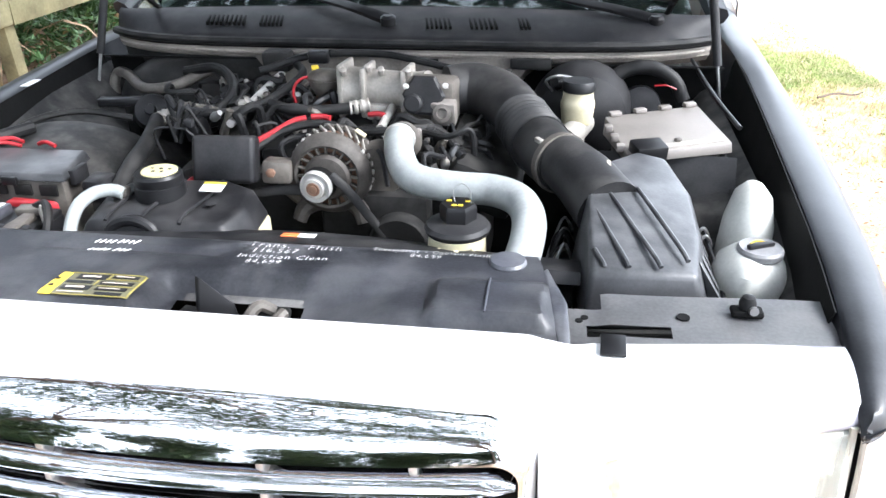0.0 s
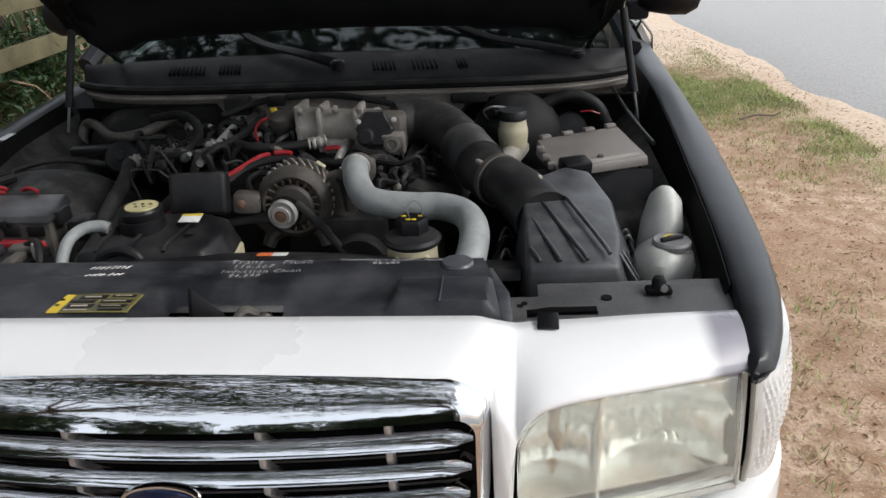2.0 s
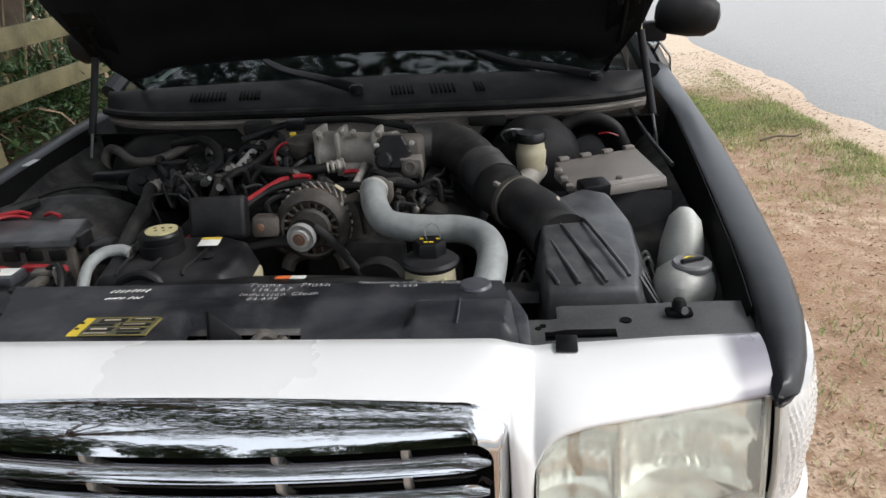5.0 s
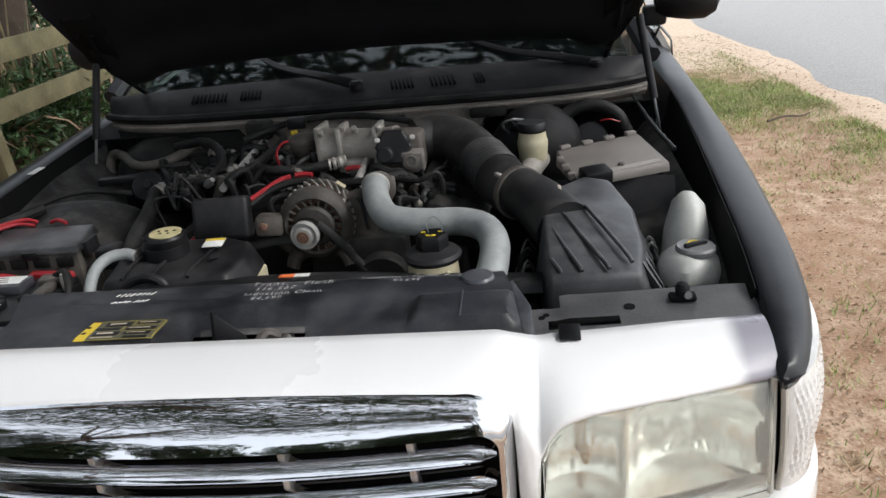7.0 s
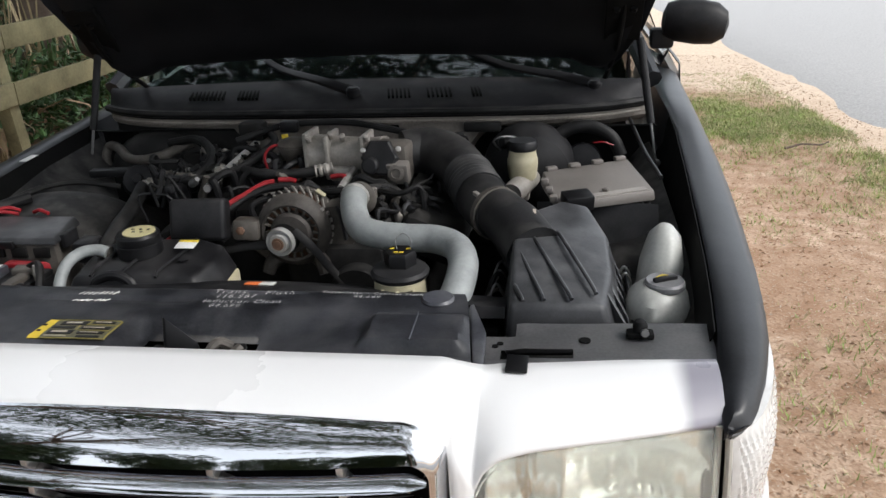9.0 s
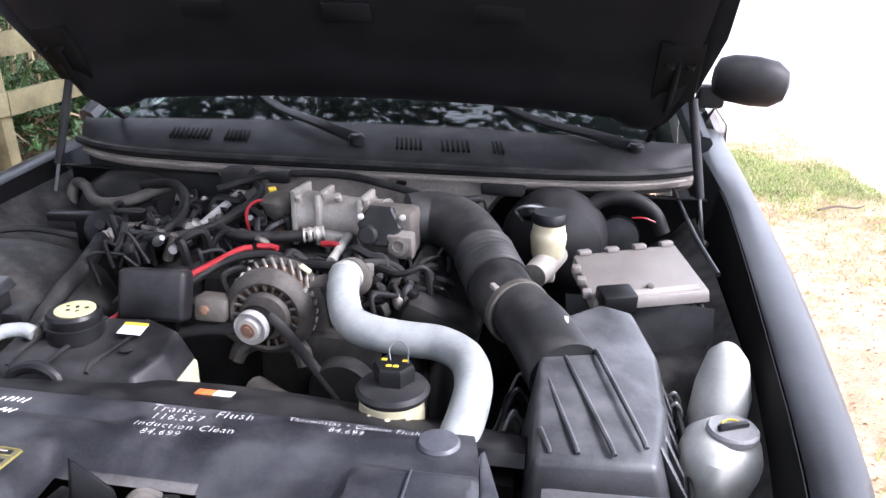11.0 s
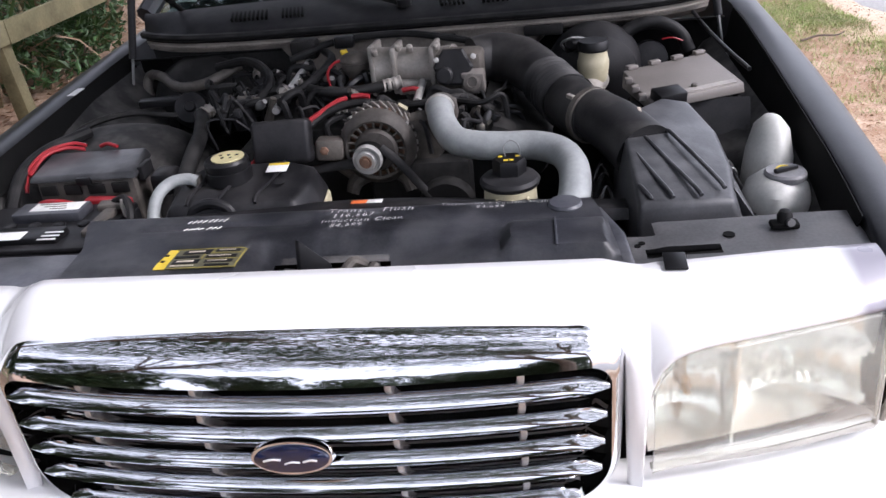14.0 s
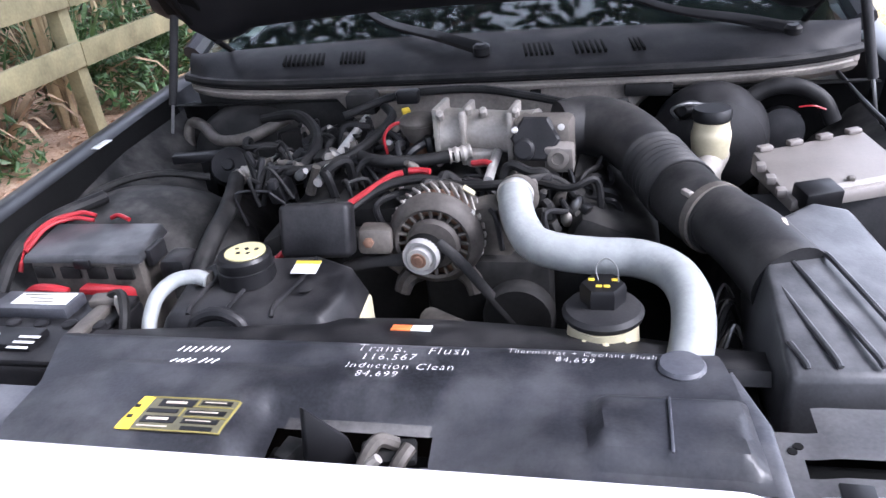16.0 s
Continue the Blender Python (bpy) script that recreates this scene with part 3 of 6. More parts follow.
for s in (1, -1):
    f = fender()
    part("fender", f if s > 0 else mirror_x(f), "black_paint", car, "chalky matte black front fender", 45)


def flange_strip(s):
    """The wing's inner lip, dropping into the bay; the right side's is deeper, for its shade."""
    rows = []
    for y, x, z in ((0.30, 0.771, 0.847), (0.40, 0.782, 0.8525), (0.52, 0.793, 0.858), (0.75, 0.809, 0.868), (0.95, 0.823, 0.876), (1.07, 0.830, 0.882), (1.30, 0.842, 0.893), (1.42, 0.843, 0.899)):
        d = smooth(0.26, 0.42, y)
        low = lerp_table(y, [(0.30, 0.748), (0.52, 0.760), (0.95, 0.772), (1.42, 0.789)])[0]
        rows.append([(x * s, y, z), ((x - 0.006) * s, y, z - 0.02), ((x - 0.013) * s, y, z - (0.05 if s > 0 else 0.02) * d - 0.02), ((low if s > 0 else x - 0.022) * s, y, z - (0.118 if s > 0 else 0.035) * d - 0.02)])
    return loft(rows, thick=0.002)


# near-black strip over the black paint puts the lip's shade into colour
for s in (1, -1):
    part("fender_lip", flange_strip(s), "deep", car, "inner fender lip with its shade painted near-black")


# hood, hinged at the cowl and propped up
HINGE, LIFT, LONG = (0.0, 1.42, 1.03), 52.0, 1.32


def hood_at(x, d, n=0.0):
    """A point of the hood: x across, d forward from the hinge, n out of its inner face (down is minus)."""
    c, s = math.cos(radians(LIFT)), math.sin(radians(LIFT))
    return (x, HINGE[1] - d * c + n * s * 1.0, HINGE[2] + d * s + n * c)


def hood_half(d):
    return lerp_table(d, [(0.0, 0.67), (0.06, 0.71), (0.15, 0.75), (0.3, 0.782), (0.6, 0.79), (1.1, 0.78), (1.28, 0.76), (1.34, 0.72)])[0]


def hood_skin():
    rows = []
    for d in [0.005, .05, .15, .3, .5, .7, .9, 1.1, 1.25, 1.31, LONG]:
        w = hood_half(d)
        row = []
        for k in range(-16, 17):
            u = k / 16
            sag = 0.045 * (1 - u * u) + 0.02
            back = 0.035 * (1 - u * u) if d < 0.02 else 0.0
            row.append(hood_at(w * u, d + back, sag - (0.03 if abs(u) > 0.97 else 0)))
        rows.append(row)
    return loft(rows, thick=0.003)


hood = part("hood", hood_skin(), "black_paint", car, "black hood propped open, bare inner side", 50)


def hood_liner():
    rows = []
    for d in [0.02, 0.04, 0.09, 0.13, 0.18, 0.5, 0.9, 1.20, 1.26]:
        w = hood_half(d) - 0.03
        gap = {0.02: 0.008, 0.04: 0.022, 0.09: 0.034, 0.13: 0.022, 0.18: 0.013, 1.20: 0.022, 1.26: 0.034}.get(d, 0.013)
        rows.append([hood_at(w * k / 16, d + (0.035 * (1 - (k / 16) ** 2) if d < 0.03 else 0), 0.045 * (1 - (k / 16) ** 2) + 0.02 - gap - (0.02 if abs(k) > 14 else 0)) for k in range(-16, 17)])
    return loft(rows, thick=0.004)


part("inner_frame", hood_liner(), "black_clean", hood, "black inner hood panel")
for x in (-0.33, 0.0, 0.33):
    part("pad_clip", box(hood_at(x, 0.30, 0.042), (0.11, 0.05, 0.012), 0.004, (-LIFT, 0, 0)), "black_clean", hood)
for s in (-1, 1):
    part("hinge_arm", tube([hood_at(0.70 * s, 0.24, -0.012), hood_at(0.69 * s, 0.12, -0.03), (0.67 * s, 1.47, 0.995)], 0.007, 8), "deep", hood)
    part("hinge_bracket", box(hood_at(0.70 * s, 0.20, -0.008), (0.09, 0.16, 0.02), 0.004, (-LIFT, 0, 0)), "deep", hood)
    for dx in (-0.02, 0.02):
        part("bolt", lathe([(0.009, 0), (0.009, 0.007), (0.006, 0.009)], hood_at(0.70 * s + dx, 0.24, -0.028), (0, 0.4, -0.9), 6), "deep", hood)
    # gas strut: thin rod below, thick barrel above
    foot, head = Vector((0.798 * s, 1.30, 0.805)), Vector((0.75 * s, 1.375, 1.115))
    mid = foot.lerp(head, 0.32)
    strut = part("gas_strut", tube([mid, head], 0.0105, 12), "mid", car, "grey hood gas strut with a thin rod")
    part("rod", tube([foot, mid], 0.0040, 10), "rod", strut)
    part("ball_joint", lathe([(0.004, -0.012), (0.010, -0.006), (0.010, 0.006), (0.004, 0.012)], foot, (1, 0, 0), 12), "rod", strut)


# cowl grille below the windscreen
def cowl_front(x):
    return 1.312 + 0.11 * abs(x / 0.78) ** 6


def cowl_back(x):
    return max(1.528 - 0.10 * (x / 0.78) ** 2, cowl_front(x) + 0.03)


def cowl_z(x, y):
    t = max(0.0, (y - cowl_front(x) - 0.01) / (cowl_back(x) - cowl_front(x)))
    return 0.953 + 0.045 * t + 0.010 * math.sin(t * 3.1)


def cowl():
    rows = []
    for k in range(-26, 27):
        x = 0.78 * k / 26
        yf = cowl_front(x)
        yb = cowl_back(x)
        rows.append([(x, yf + 0.004, 0.93), (x, yf, 0.945), (x, yf + 0.01, 0.953)] + [(x, yf + 0.01 + (yb - yf) * t, cowl_z(x, yf + 0.01 + (yb - yf) * t)) for t in (0.1, 0.2, 0.3, 0.4, 0.5, 0.6, 0.7, 0.8, 0.9, 1.0)])
    return loft(rows, thick=0.003)


cowl_part = part("cowl_panel", cowl(), "cowl", car, "dark grey plastic cowl with louvre vents", 45)
part("seal", tube([(x, cowl_front(x) - 0.004, 0.947) for x in [0.78 * k / 14 for k in range(-14, 15)]], 0.011, 8, 3), "rubber", cowl_part, "black rubber hood seal")
for x0, x1, n in ((-0.51, -0.40, 9), (-0.365, -0.30, 6), (0.07, 0.139, 6), (0.181, 0.255, 6), (0.306, 0.335, 3)):
    for j in range(n):
        x = x0 + (x1 - x0) * (j + 0.5) / n
        part("louvre_slot", box((x, 1.405, cowl_z(x, 1.405) - 0.0025), (0.0062, 0.066, 0.010), 0.001, (8, 0, 12)), "deep", cowl_part)


def windscreen():
    rows = []
    for t in (0, 0.15, 0.35, 0.6, 0.8, 1.0):
        row = []
        for k in range(-14, 15):
            u = k / 14
            y = 1.525 - 0.11 * u * u + t * 0.77 + 0.05 * u * u * t
            row.append(((0.735 - 0.12 * t) * u, y, 0.996 + 0.409 * t + 0.03 * math.sin(math.pi * t) - 0.02 * u * u))
        rows.append(row)
    return loft(rows, thick=0.004)


glass_part = part("windscreen", windscreen(), "glass", car, "dark windscreen mirroring tree crowns and sky")
glass_part.visible_shadow = False
part("dashboard", loft([[(x, y, z) for x in (-0.70, -0.3, 0.3, 0.70)] for y, z in ((1.545, 0.975), (1.75, 1.0), (2.05, 1.01), (2.15, 0.95), (2.16, 0.6))], thick=0.01), "seat", car, "dark dashboard")
for pts in ([(-0.40, 1.655, 1.072), (-0.28, 1.545, 1.030), (-0.12, 1.435, 1.010), (-0.02, 1.385, 0.990)], [(0.26, 1.615, 1.066), (0.40, 1.53, 1.026), (0.55, 1.455, 1.008), (0.64, 1.42, 0.990)]):
    w = part("wiper", tube(pts, lambda k: 0.008 + 0.010 * k, 8, 8, flat=0.6), "black_clean", car, "black windscreen wiper")
    e = Vector(pts[-1])
    part("pivot", lathe([(0.02, -0.012), (0.02, 0.006), (0.012, 0.012)], e, (0, -0.15, 1), 14), "black_clean", w)
    t = Vector(pts[0])
    part("blade", tube([t + Vector((-0.30, 0.03, 0.022)), t + Vector((0, -0.002, 0.004)), t + Vector((0.26, -0.05, -0.006))], 0.005, 6), "rubber", w)


# door mirrors
def mirror(s):
    body = lathe([(0.02, -0.085), (0.055, -0.075), (0.072, -0.04), (0.076, 0.02), (0.070, 0.07), (0.045, 0.10), (0.01, 0.108)], (0, 0, 0), (1, 0, 0), 22)
    body.transform(Matrix.Translation((0.935 * s, 1.77, 1.105)) @ pose(0, 0, 0, 0, 6 * s, -8 * s) @ Matrix.Diagonal((s, 0.75, 0.86, 1)))
    if s < 0:
        bmesh.ops.reverse_faces(body, faces=body.faces[:])
    m = part("door_mirror", body, "mid", car, "dark grey plastic door mirror")
    part("mirror_foot", box((0.855 * s, 1.80, 1.055), (0.07, 0.06, 0.06), 0.012), "mid", m)


mirror(1)
mirror(-1)


# cabin, sides and tail, closing the car behind the windscreen
def section(y, half, sill, belt, roof, top_half):
    pts = [(half - 0.04, sill), (half, sill + 0.08), (half + 0.01, 0.62), (half - 0.01, belt - 0.05), (half - 0.05, belt)]
    pts += [(top_half + 0.02, roof - 0.06), (top_half - 0.06, roof - 0.012), (0, roof)]
    right = [(x, y, z) for x, z in pts]
    return right + [(-x, y, z) for x, y, z in right[-2::-1]]


body = part("body", loft([section(1.99, 0.955, 0.25, 0.99, 1.0, 0.86), section(2.02, 0.955, 0.25, 1.0, 1.03, 0.86)], thick=0.003), "black_paint", car, "black body shell")
part("roof", loft([[(x * w, y, z - 0.05 * x * x) for x in [k / 8 for k in range(-8, 9)]] for y, z, w in ((2.30, 1.405, 0.63), (2.6, 1.435, 0.64), (3.1, 1.44, 0.64), (3.55, 1.41, 0.62))], thick=0.01), "white", car, "white roof")
for s in (1, -1):
    part("pillar", tube([(0.80 * s, 1.50, 0.985), (0.70 * s, 1.92, 1.21), (0.63 * s, 2.30, 1.39)], 0.028, 8), "black_paint", car)
    for y0, y1 in ((2.0, 3.0), (3.01, 3.95)):
        d = part("door", loft([[(0.955 * s, y, 0.28), (0.965 * s, y, 0.6), (0.95 * s, y, 0.9), (0.90 * s, y, 0.99)] for y in (y0, (y0 + y1) / 2, y1)], thick=0.02), "white", car, "white door")
        part("side_glass", loft([[(0.89 * s, y, 0.99), (0.80 * s, y, 1.2), (0.66 * s, min(max(y, 2.25), 3.6), 1.375)] for y in (y0, y1)], thick=0.004), "glass", d)
    part("rear_quarter", loft([[(0.93 * s, y, 0.35), (0.955 * s, y, 0.65), (0.93 * s, y, 0.93), (0.80 * s, y, 1.0)] for y in (3.96, 4.4, 5.1)], thick=0.02), "black_paint", car)
part("rear_glass", loft([[(x * w, y, z) for x in (-1, -0.5, 0, 0.5, 1)] for y, z, w in ((3.55, 1.39, 0.62), (4.15, 1.02, 0.72))], thick=0.004), "glass", car)
part("trunk_lid", loft([[(x * 0.82, y, z) for x in (-1, -0.5, 0, 0.5, 1)] for y, z in ((4.12, 1.02), (4.5, 1.03), (5.05, 1.0), (5.15, 0.9), (5.17, 0.4))], thick=0.02), "black_paint", car)
part("floor_pan", box((0, 2.75, 0.30), (1.75, 4.7, 0.04), 0.01), "deep", car)
for s in (1, -1):
    for y in (0.95, 3.86):
        w = part("wheel", lathe([(0.20, -0.11), (0.30, -0.11), (0.33, -0.09), (0.335, 0), (0.33, 0.09), (0.30, 0.11), (0.20, 0.11)], (0.80 * s, y, 0.335), (1, 0, 0), 36), "tyre", car, "black road wheel")
        part("rim", lathe([(0.20, -0.09), (0.205, 0.09), (0.10, 0.085 * 1), (0.03, 0.10)], (0.80 * s, y, 0.335), (s, 0, 0), 28), "steel", w)

# ---- the bay's inner walls ----
def apron(s):
    rows = []
    for y in (0.20, 0.35, 0.55, 0.75, 0.95, 1.15, 1.35, 1.45):
        z = 0.84 + 0.045 * y
        tower = math.exp(-((y - 0.98) / 0.26) ** 2)
        lift = 0.0 if s > 0 else smooth(0.30, 0.50, y)
        rows.append([((0.790 + 0.03 * lift) * s, y, z - 0.068 + 0.026 * lift), ((0.765 + 0.02 * lift) * s, y, z - 0.082 + 0.016 * lift), (0.745 * s, y, z - 0.092 - 0.02 * (1 - tower)), (0.70 * s, y, z - 0.15 + 0.065 * tower), (0.60 * s, y, z - 0.28 + 0.17 * tower), (0.52 * s, y, z - 0.40 + 0.22 * tower), (0.46 * s, y, 0.42), (0.44 * s, y, 0.32)])
    return loft(rows, thick=0.004)


for s in (1, -1):
    part("inner_apron", apron(s), "apron", car, "dusty grey inner wing panel", 60)
part("firewall", loft([[(x, 1.33, 0.90), (x, 1.40, 0.885), (x, 1.43, 0.6), (x, 1.43, 0.32)] for x in [-0.80 + 0.1 * k for k in range(17)]], thick=0.004), "deep", car, "near-black firewall")
part("cowl_rail", loft([[(x, cowl_front(x) + 0.02, 0.944), (x, cowl_front(x) + 0.006, 0.934), (x, cowl_front(x) + 0.006, 0.918), (x, cowl_front(x) + 0.012, 0.915), (x, cowl_front(x) + 0.014, 0.905 - 0.075 * smooth(-0.36, -0.30, x) * smooth(0.36, 0.28, x)), (x, cowl_front(x) + 0.05, 0.885 - 0.085 * smooth(-0.36, -0.30, x) * smooth(0.36, 0.28, x))] for x in [-0.78 + 0.03 * k for k in range(53)]], thick=0.003), "tan", car, "dusty beige sheet metal below the cowl")
part("dash_panel", loft([[(x, cowl_front(x) + 0.022, 0.914), (x, cowl_front(x) + 0.03, 0.86), (x, cowl_front(x) + 0.035, 0.78)] for x in [-0.77 + 0.04 * k for k in range(13)]], thick=0.003), "apron", car, "dusty dark dash panel")
part("rail_lip", tube([(x, cowl_front(x) - 0.002, 0.921) for x in [-0.76 + 0.08 * k for k in range(20)]], 0.005, 6, 3), "tan", car, "folded steel lip")
part("rail_slot", box((0.105, cowl_front(0.1) + 0.004, 0.905), (0.024, 0.010, 0.010), 0.002), "deep", car)
part("wiper_motor", box((0.345, 1.312, 0.905), (0.10, 0.03, 0.028), 0.006, (0, 0, -4)), "bay", car)
part("belly_pan", box((0, 0.85, 0.30), (1.0, 1.25, 0.02), 0.005), "deep", car)
part("cross_member", box((0, 0.44, 0.40), (1.1, 0.10, 0.16), 0.02), "deep", car)

# ---- things in the engine bay ----
M["well_dirt"] = material("dirt_on_plastic", (0.062, 0.060, 0.060), 0.7, 0, 0.6, 14, 0.3, 200, (0.30, 0.29, 0.28), 0.2, spec=0.2)
M["cap_yellow"] = material("pale_yellow_print", (0.52, 0.47, 0.26), 0.5, 0, 0.12, 40, 0.0)
# radiator cover with latch well, raised block and handwriting
cover = thing("radiator_cover", (0, 0.30, 0.80), "dusty black plastic radiator cover with handwritten service notes", "radiator cover")


def cover_z(x, y):
    z = 0.850
    z -= 0.026 * smooth(0.404, 0.420, y) + 0.006 * smooth(0.232, 0.198, y)
    z += 0.016 * smooth(0.255, 0.275, x) * smooth(0.425, 0.405, x) * smooth(0.32, 0.30, y) * smooth(0.206, 0.222, y)
    well = smooth(-0.135, -0.095, x) * smooth(0.24, 0.10, x) * smooth(0.325, 0.272, y)
    z -= 0.028 * well
    z -= 0.004 * smooth(-0.34, -0.33, x) * smooth(-0.05, -0.06, x) * smooth(0.37, 0.36, y) * smooth(0.345, 0.355, y)
    z += 0.0012 * noise.noise((x * 9, y * 9, 1))
    return z


def cover_skin():
    b = bmesh.new()
    ys = [0.192 + 0.0077 * j for j in range(30)]
    grid = []
    for y in ys:
        xl = lerp_table(y, [(0.16, -0.40), (0.297, -0.411), (0.385, -0.447), (0.42, -0.455)])[0]
        xr = lerp_table(y, [(0.16, 0.432), (0.21, 0.426), (0.35, 0.409), (0.385, 0.402), (0.42, 0.392)])[0]
        grid.append([b.verts.new((xl + (xr - xl) * k / 96, y, cover_z(xl + (xr - xl) * k / 96, y))) for k in range(97)])
    for p, q in zip(grid, grid[1:]):
        for k in range(96):
            c = (p[k].co + q[k + 1].co) / 2
            if -0.088 < c.x < 0.092 and 0.197 < c.y < 0.266:
                continue
            b.faces.new((p[k], p[k + 1], q[k + 1], q[k]))
    bmesh.ops.solidify(b, geom=b.faces[:], thickness=0.012)
    return b


part("panel", cover_skin(), "cover", cover)
part("side_wing", box((-0.515, 0.235, 0.832), (0.22, 0.13, 0.022), 0.008), "cover", cover)
part("end_face", prism([(0.405, 0.385), (0.43, 0.19), (0.445, 0.19), (0.440, 0.30), (0.412, 0.395)], 0.74, 0.838, 0.004), "cover", cover)
part("cap_plug", lathe([(0.026, -0.01), (0.027, 0.006), (0.024, 0.010), (0.004, 0.011)], (0.356, 0.378, 0.846), seg=26), "cover", cover)
part("block_rib", box((0.338, 0.258, 0.8675), (0.003, 0.085, 0.003), 0.001), "cover", cover)


def text(words, size, at, turn=0.0, shear=0.15, lift=0.0012):
    """Marker writing laid flat on the cover."""
    cu = bpy.data.curves.new("text", "FONT")
    cu.body, cu.size, cu.shear, cu.extrude, cu.resolution_u, cu.offset = words, size, shear, 0.0, 2, -size * 0.017
    cu.space_character = 1.2
    ob = new("text", cu)
    me = bpy.data.meshes.new_from_object(ob)
    bpy.data.objects.remove(ob)
    b = bmesh.new()
    b.from_mesh(me)
    bpy.data.meshes.remove(me)
    b.transform(pose(*at, 0, 0, turn))
    for v in b.verts:
        v.co.z = cover_z(v.co.x, v.co.y) + lift
        v.co.x += 0.0008 * noise.noise((v.co.x * 70, v.co.y * 70, 2))
        v.co.y += 0.0012 * noise.noise((v.co.x * 50, v.co.y * 50, 7))
    return b


for words, size, at, turn in (("Trans.", 0.021, (-0.028, 0.385, 0), 1), ("Flush", 0.021, (0.062, 0.384, 0), 1), ("116,567", 0.018, (-0.018, 0.368, 0), 2), ("Induction Clean", 0.017, (-0.032, 0.350, 0), 1), ("84,699", 0.016, (-0.015, 0.334, 0), 2),
                              ("Thermostat + Coolant Flush", 0.0122, (0.158, 0.392, 0), -1), ("84,699", 0.014, (0.215, 0.378, 0), -2)):
    part("writing", text(words, size, at, turn), "ink", cover, "white handwritten note", 0)
# unreadable note as short plain bars, one for each letter
rng = random.Random(3)
for x0, count, y in ((-0.262, 4, 0.376), (-0.226, 4, 0.378), (-0.262, 4, 0.355), (-0.222, 3, 0.356)):
    for k in range(count):
        x, h = x0 + 0.0085 * k, rng.uniform(0.009, 0.013)
        top, foot = (x + h * 0.35, y + h * 0.5), (x - h * 0.1, y - h * 0.5)
        part("scribble", tube([(*foot, cover_z(*foot) + 0.001), (*top, cover_z(*top) + 0.001)], 0.0007, 5), "ink", cover, "illegible white note")


def decal(x0, y0, x1, y1, slant=0.0, lift=0.0024, thick=0.0006):
    rows = [[(x + slant * (y - y0), y, cover_z(x + slant * (y - y0), y) + lift) for x in [x0 + (x1 - x0) * k / 16 for k in range(17)]] for y in [y0 + (y1 - y0) * k / 8 for k in range(9)]]
    return loft(rows, thick=thick)


part("yellow_flag", decal(-0.259, 0.219, -0.241, 0.275, 0.12), "yellow", cover, "yellow warning flag")
part("info_label", decal(-0.240, 0.219, -0.131, 0.275, 0.05), "olive", cover, "faded olive label with yellow border and dark print")


# pale dirt on the rear slope of the latch well
part("well_dirt", decal(-0.080, 0.2665, 0.088, 0.282, 0.0, 0.0018), "well_dirt", cover, "pale dirt on the well's rear slope")


def label_bar(u0, v0, u1, v1, mat, lift=0.0032, name="print_bar"):
    """A bar on the label; u runs across, v from its front to its rear edge."""
    part(name, decal(-0.240 + 0.109 * u0, 0.219 + 0.056 * v0, -0.240 + 0.109 * u1, 0.219 + 0.056 * v1, 0.05, lift), mat, cover)


for u0, v0, u1, v1 in ((0, 0, 1, 0.03), (0, 0.97, 1, 1), (0.98, 0.03, 1, 0.97), (0.53, 0.72, 0.98, 0.745), (0.5, 0.40, 0.98, 0.425), (0.44, 0.42, 0.46, 0.68), (0.55, 0.74, 0.57, 0.97)):
    label_bar(u0, v0, u1, v1, "label_yellow")
for u0, v0, u1, v1 in ((0.13, 0.70, 0.53, 0.92), (0.06, 0.20, 0.44, 0.40), (0.60, 0.80, 0.94, 0.92), (0.50, 0.48, 0.94, 0.62), (0.52, 0.22, 0.92, 0.36), (0.05, 0.50, 0.40, 0.62), (0.55, 0.05, 0.90, 0.14)):
    label_bar(u0, v0, u1, v1, "black_clean", 0.0032, "print_block")
for u0, v0, u1, v1 in ((0.20, 0.78, 0.44, 0.85), (0.12, 0.27, 0.36, 0.34), (0.64, 0.85, 0.88, 0.88), (0.54, 0.54, 0.86, 0.57), (0.06, 0.08, 0.40, 0.11), (0.56, 0.28, 0.84, 0.31)):
    label_bar(u0, v0, u1, v1, "pale", 0.0040)
for y in (0.236, 0.254):
    part("flag_mark", decal(-0.253, y, -0.247, y + 0.005, 0.0, 0.0036), "black_clean", cover)

latch = thing("hood_latch", (0.01, 0.21, 0.78), "grimy metal hood latch in the radiator cover", "latch")
part("plate", box((0.0, 0.230, 0.785), (0.20, 0.08, 0.02), 0.004), "deep", latch)
part("hook", prism([(-0.046, 0.225), (-0.038, 0.218), (0.020, 0.236), (0.014, 0.244)], 0.79, 0.865, 0.002, top=[(-0.038, 0.232, 0.886), (-0.031, 0.227, 0.886), (0.008, 0.240, 0.838), (0.002, 0.246, 0.838)]), "black_clean", latch)
part("claw", tube([(0.018, 0.215, 0.795), (0.030, 0.222, 0.828), (0.042, 0.236, 0.842), (0.058, 0.246, 0.830)], 0.008, 8), "alu_dark", latch)
part("spring", tube([(0.050, 0.212, 0.795), (0.066, 0.222, 0.826), (0.074, 0.240, 0.832)], 0.008, 8), "alu_dark", latch)
part("left_plate", prism([(-0.075, 0.222), (-0.060, 0.215), (-0.045, 0.250), (-0.070, 0.255)], 0.79, 0.826, 0.003), "bay", latch)
part("claw_hook", tube([(0.030, 0.205, 0.79), (0.034, 0.214, 0.822), (0.046, 0.218, 0.834)], 0.006, 8), "alu", latch)
part("striker", box((0.050, 0.240, 0.822), (0.06, 0.03, 0.012), 0.004, (14, 0, 10)), "bay", latch)

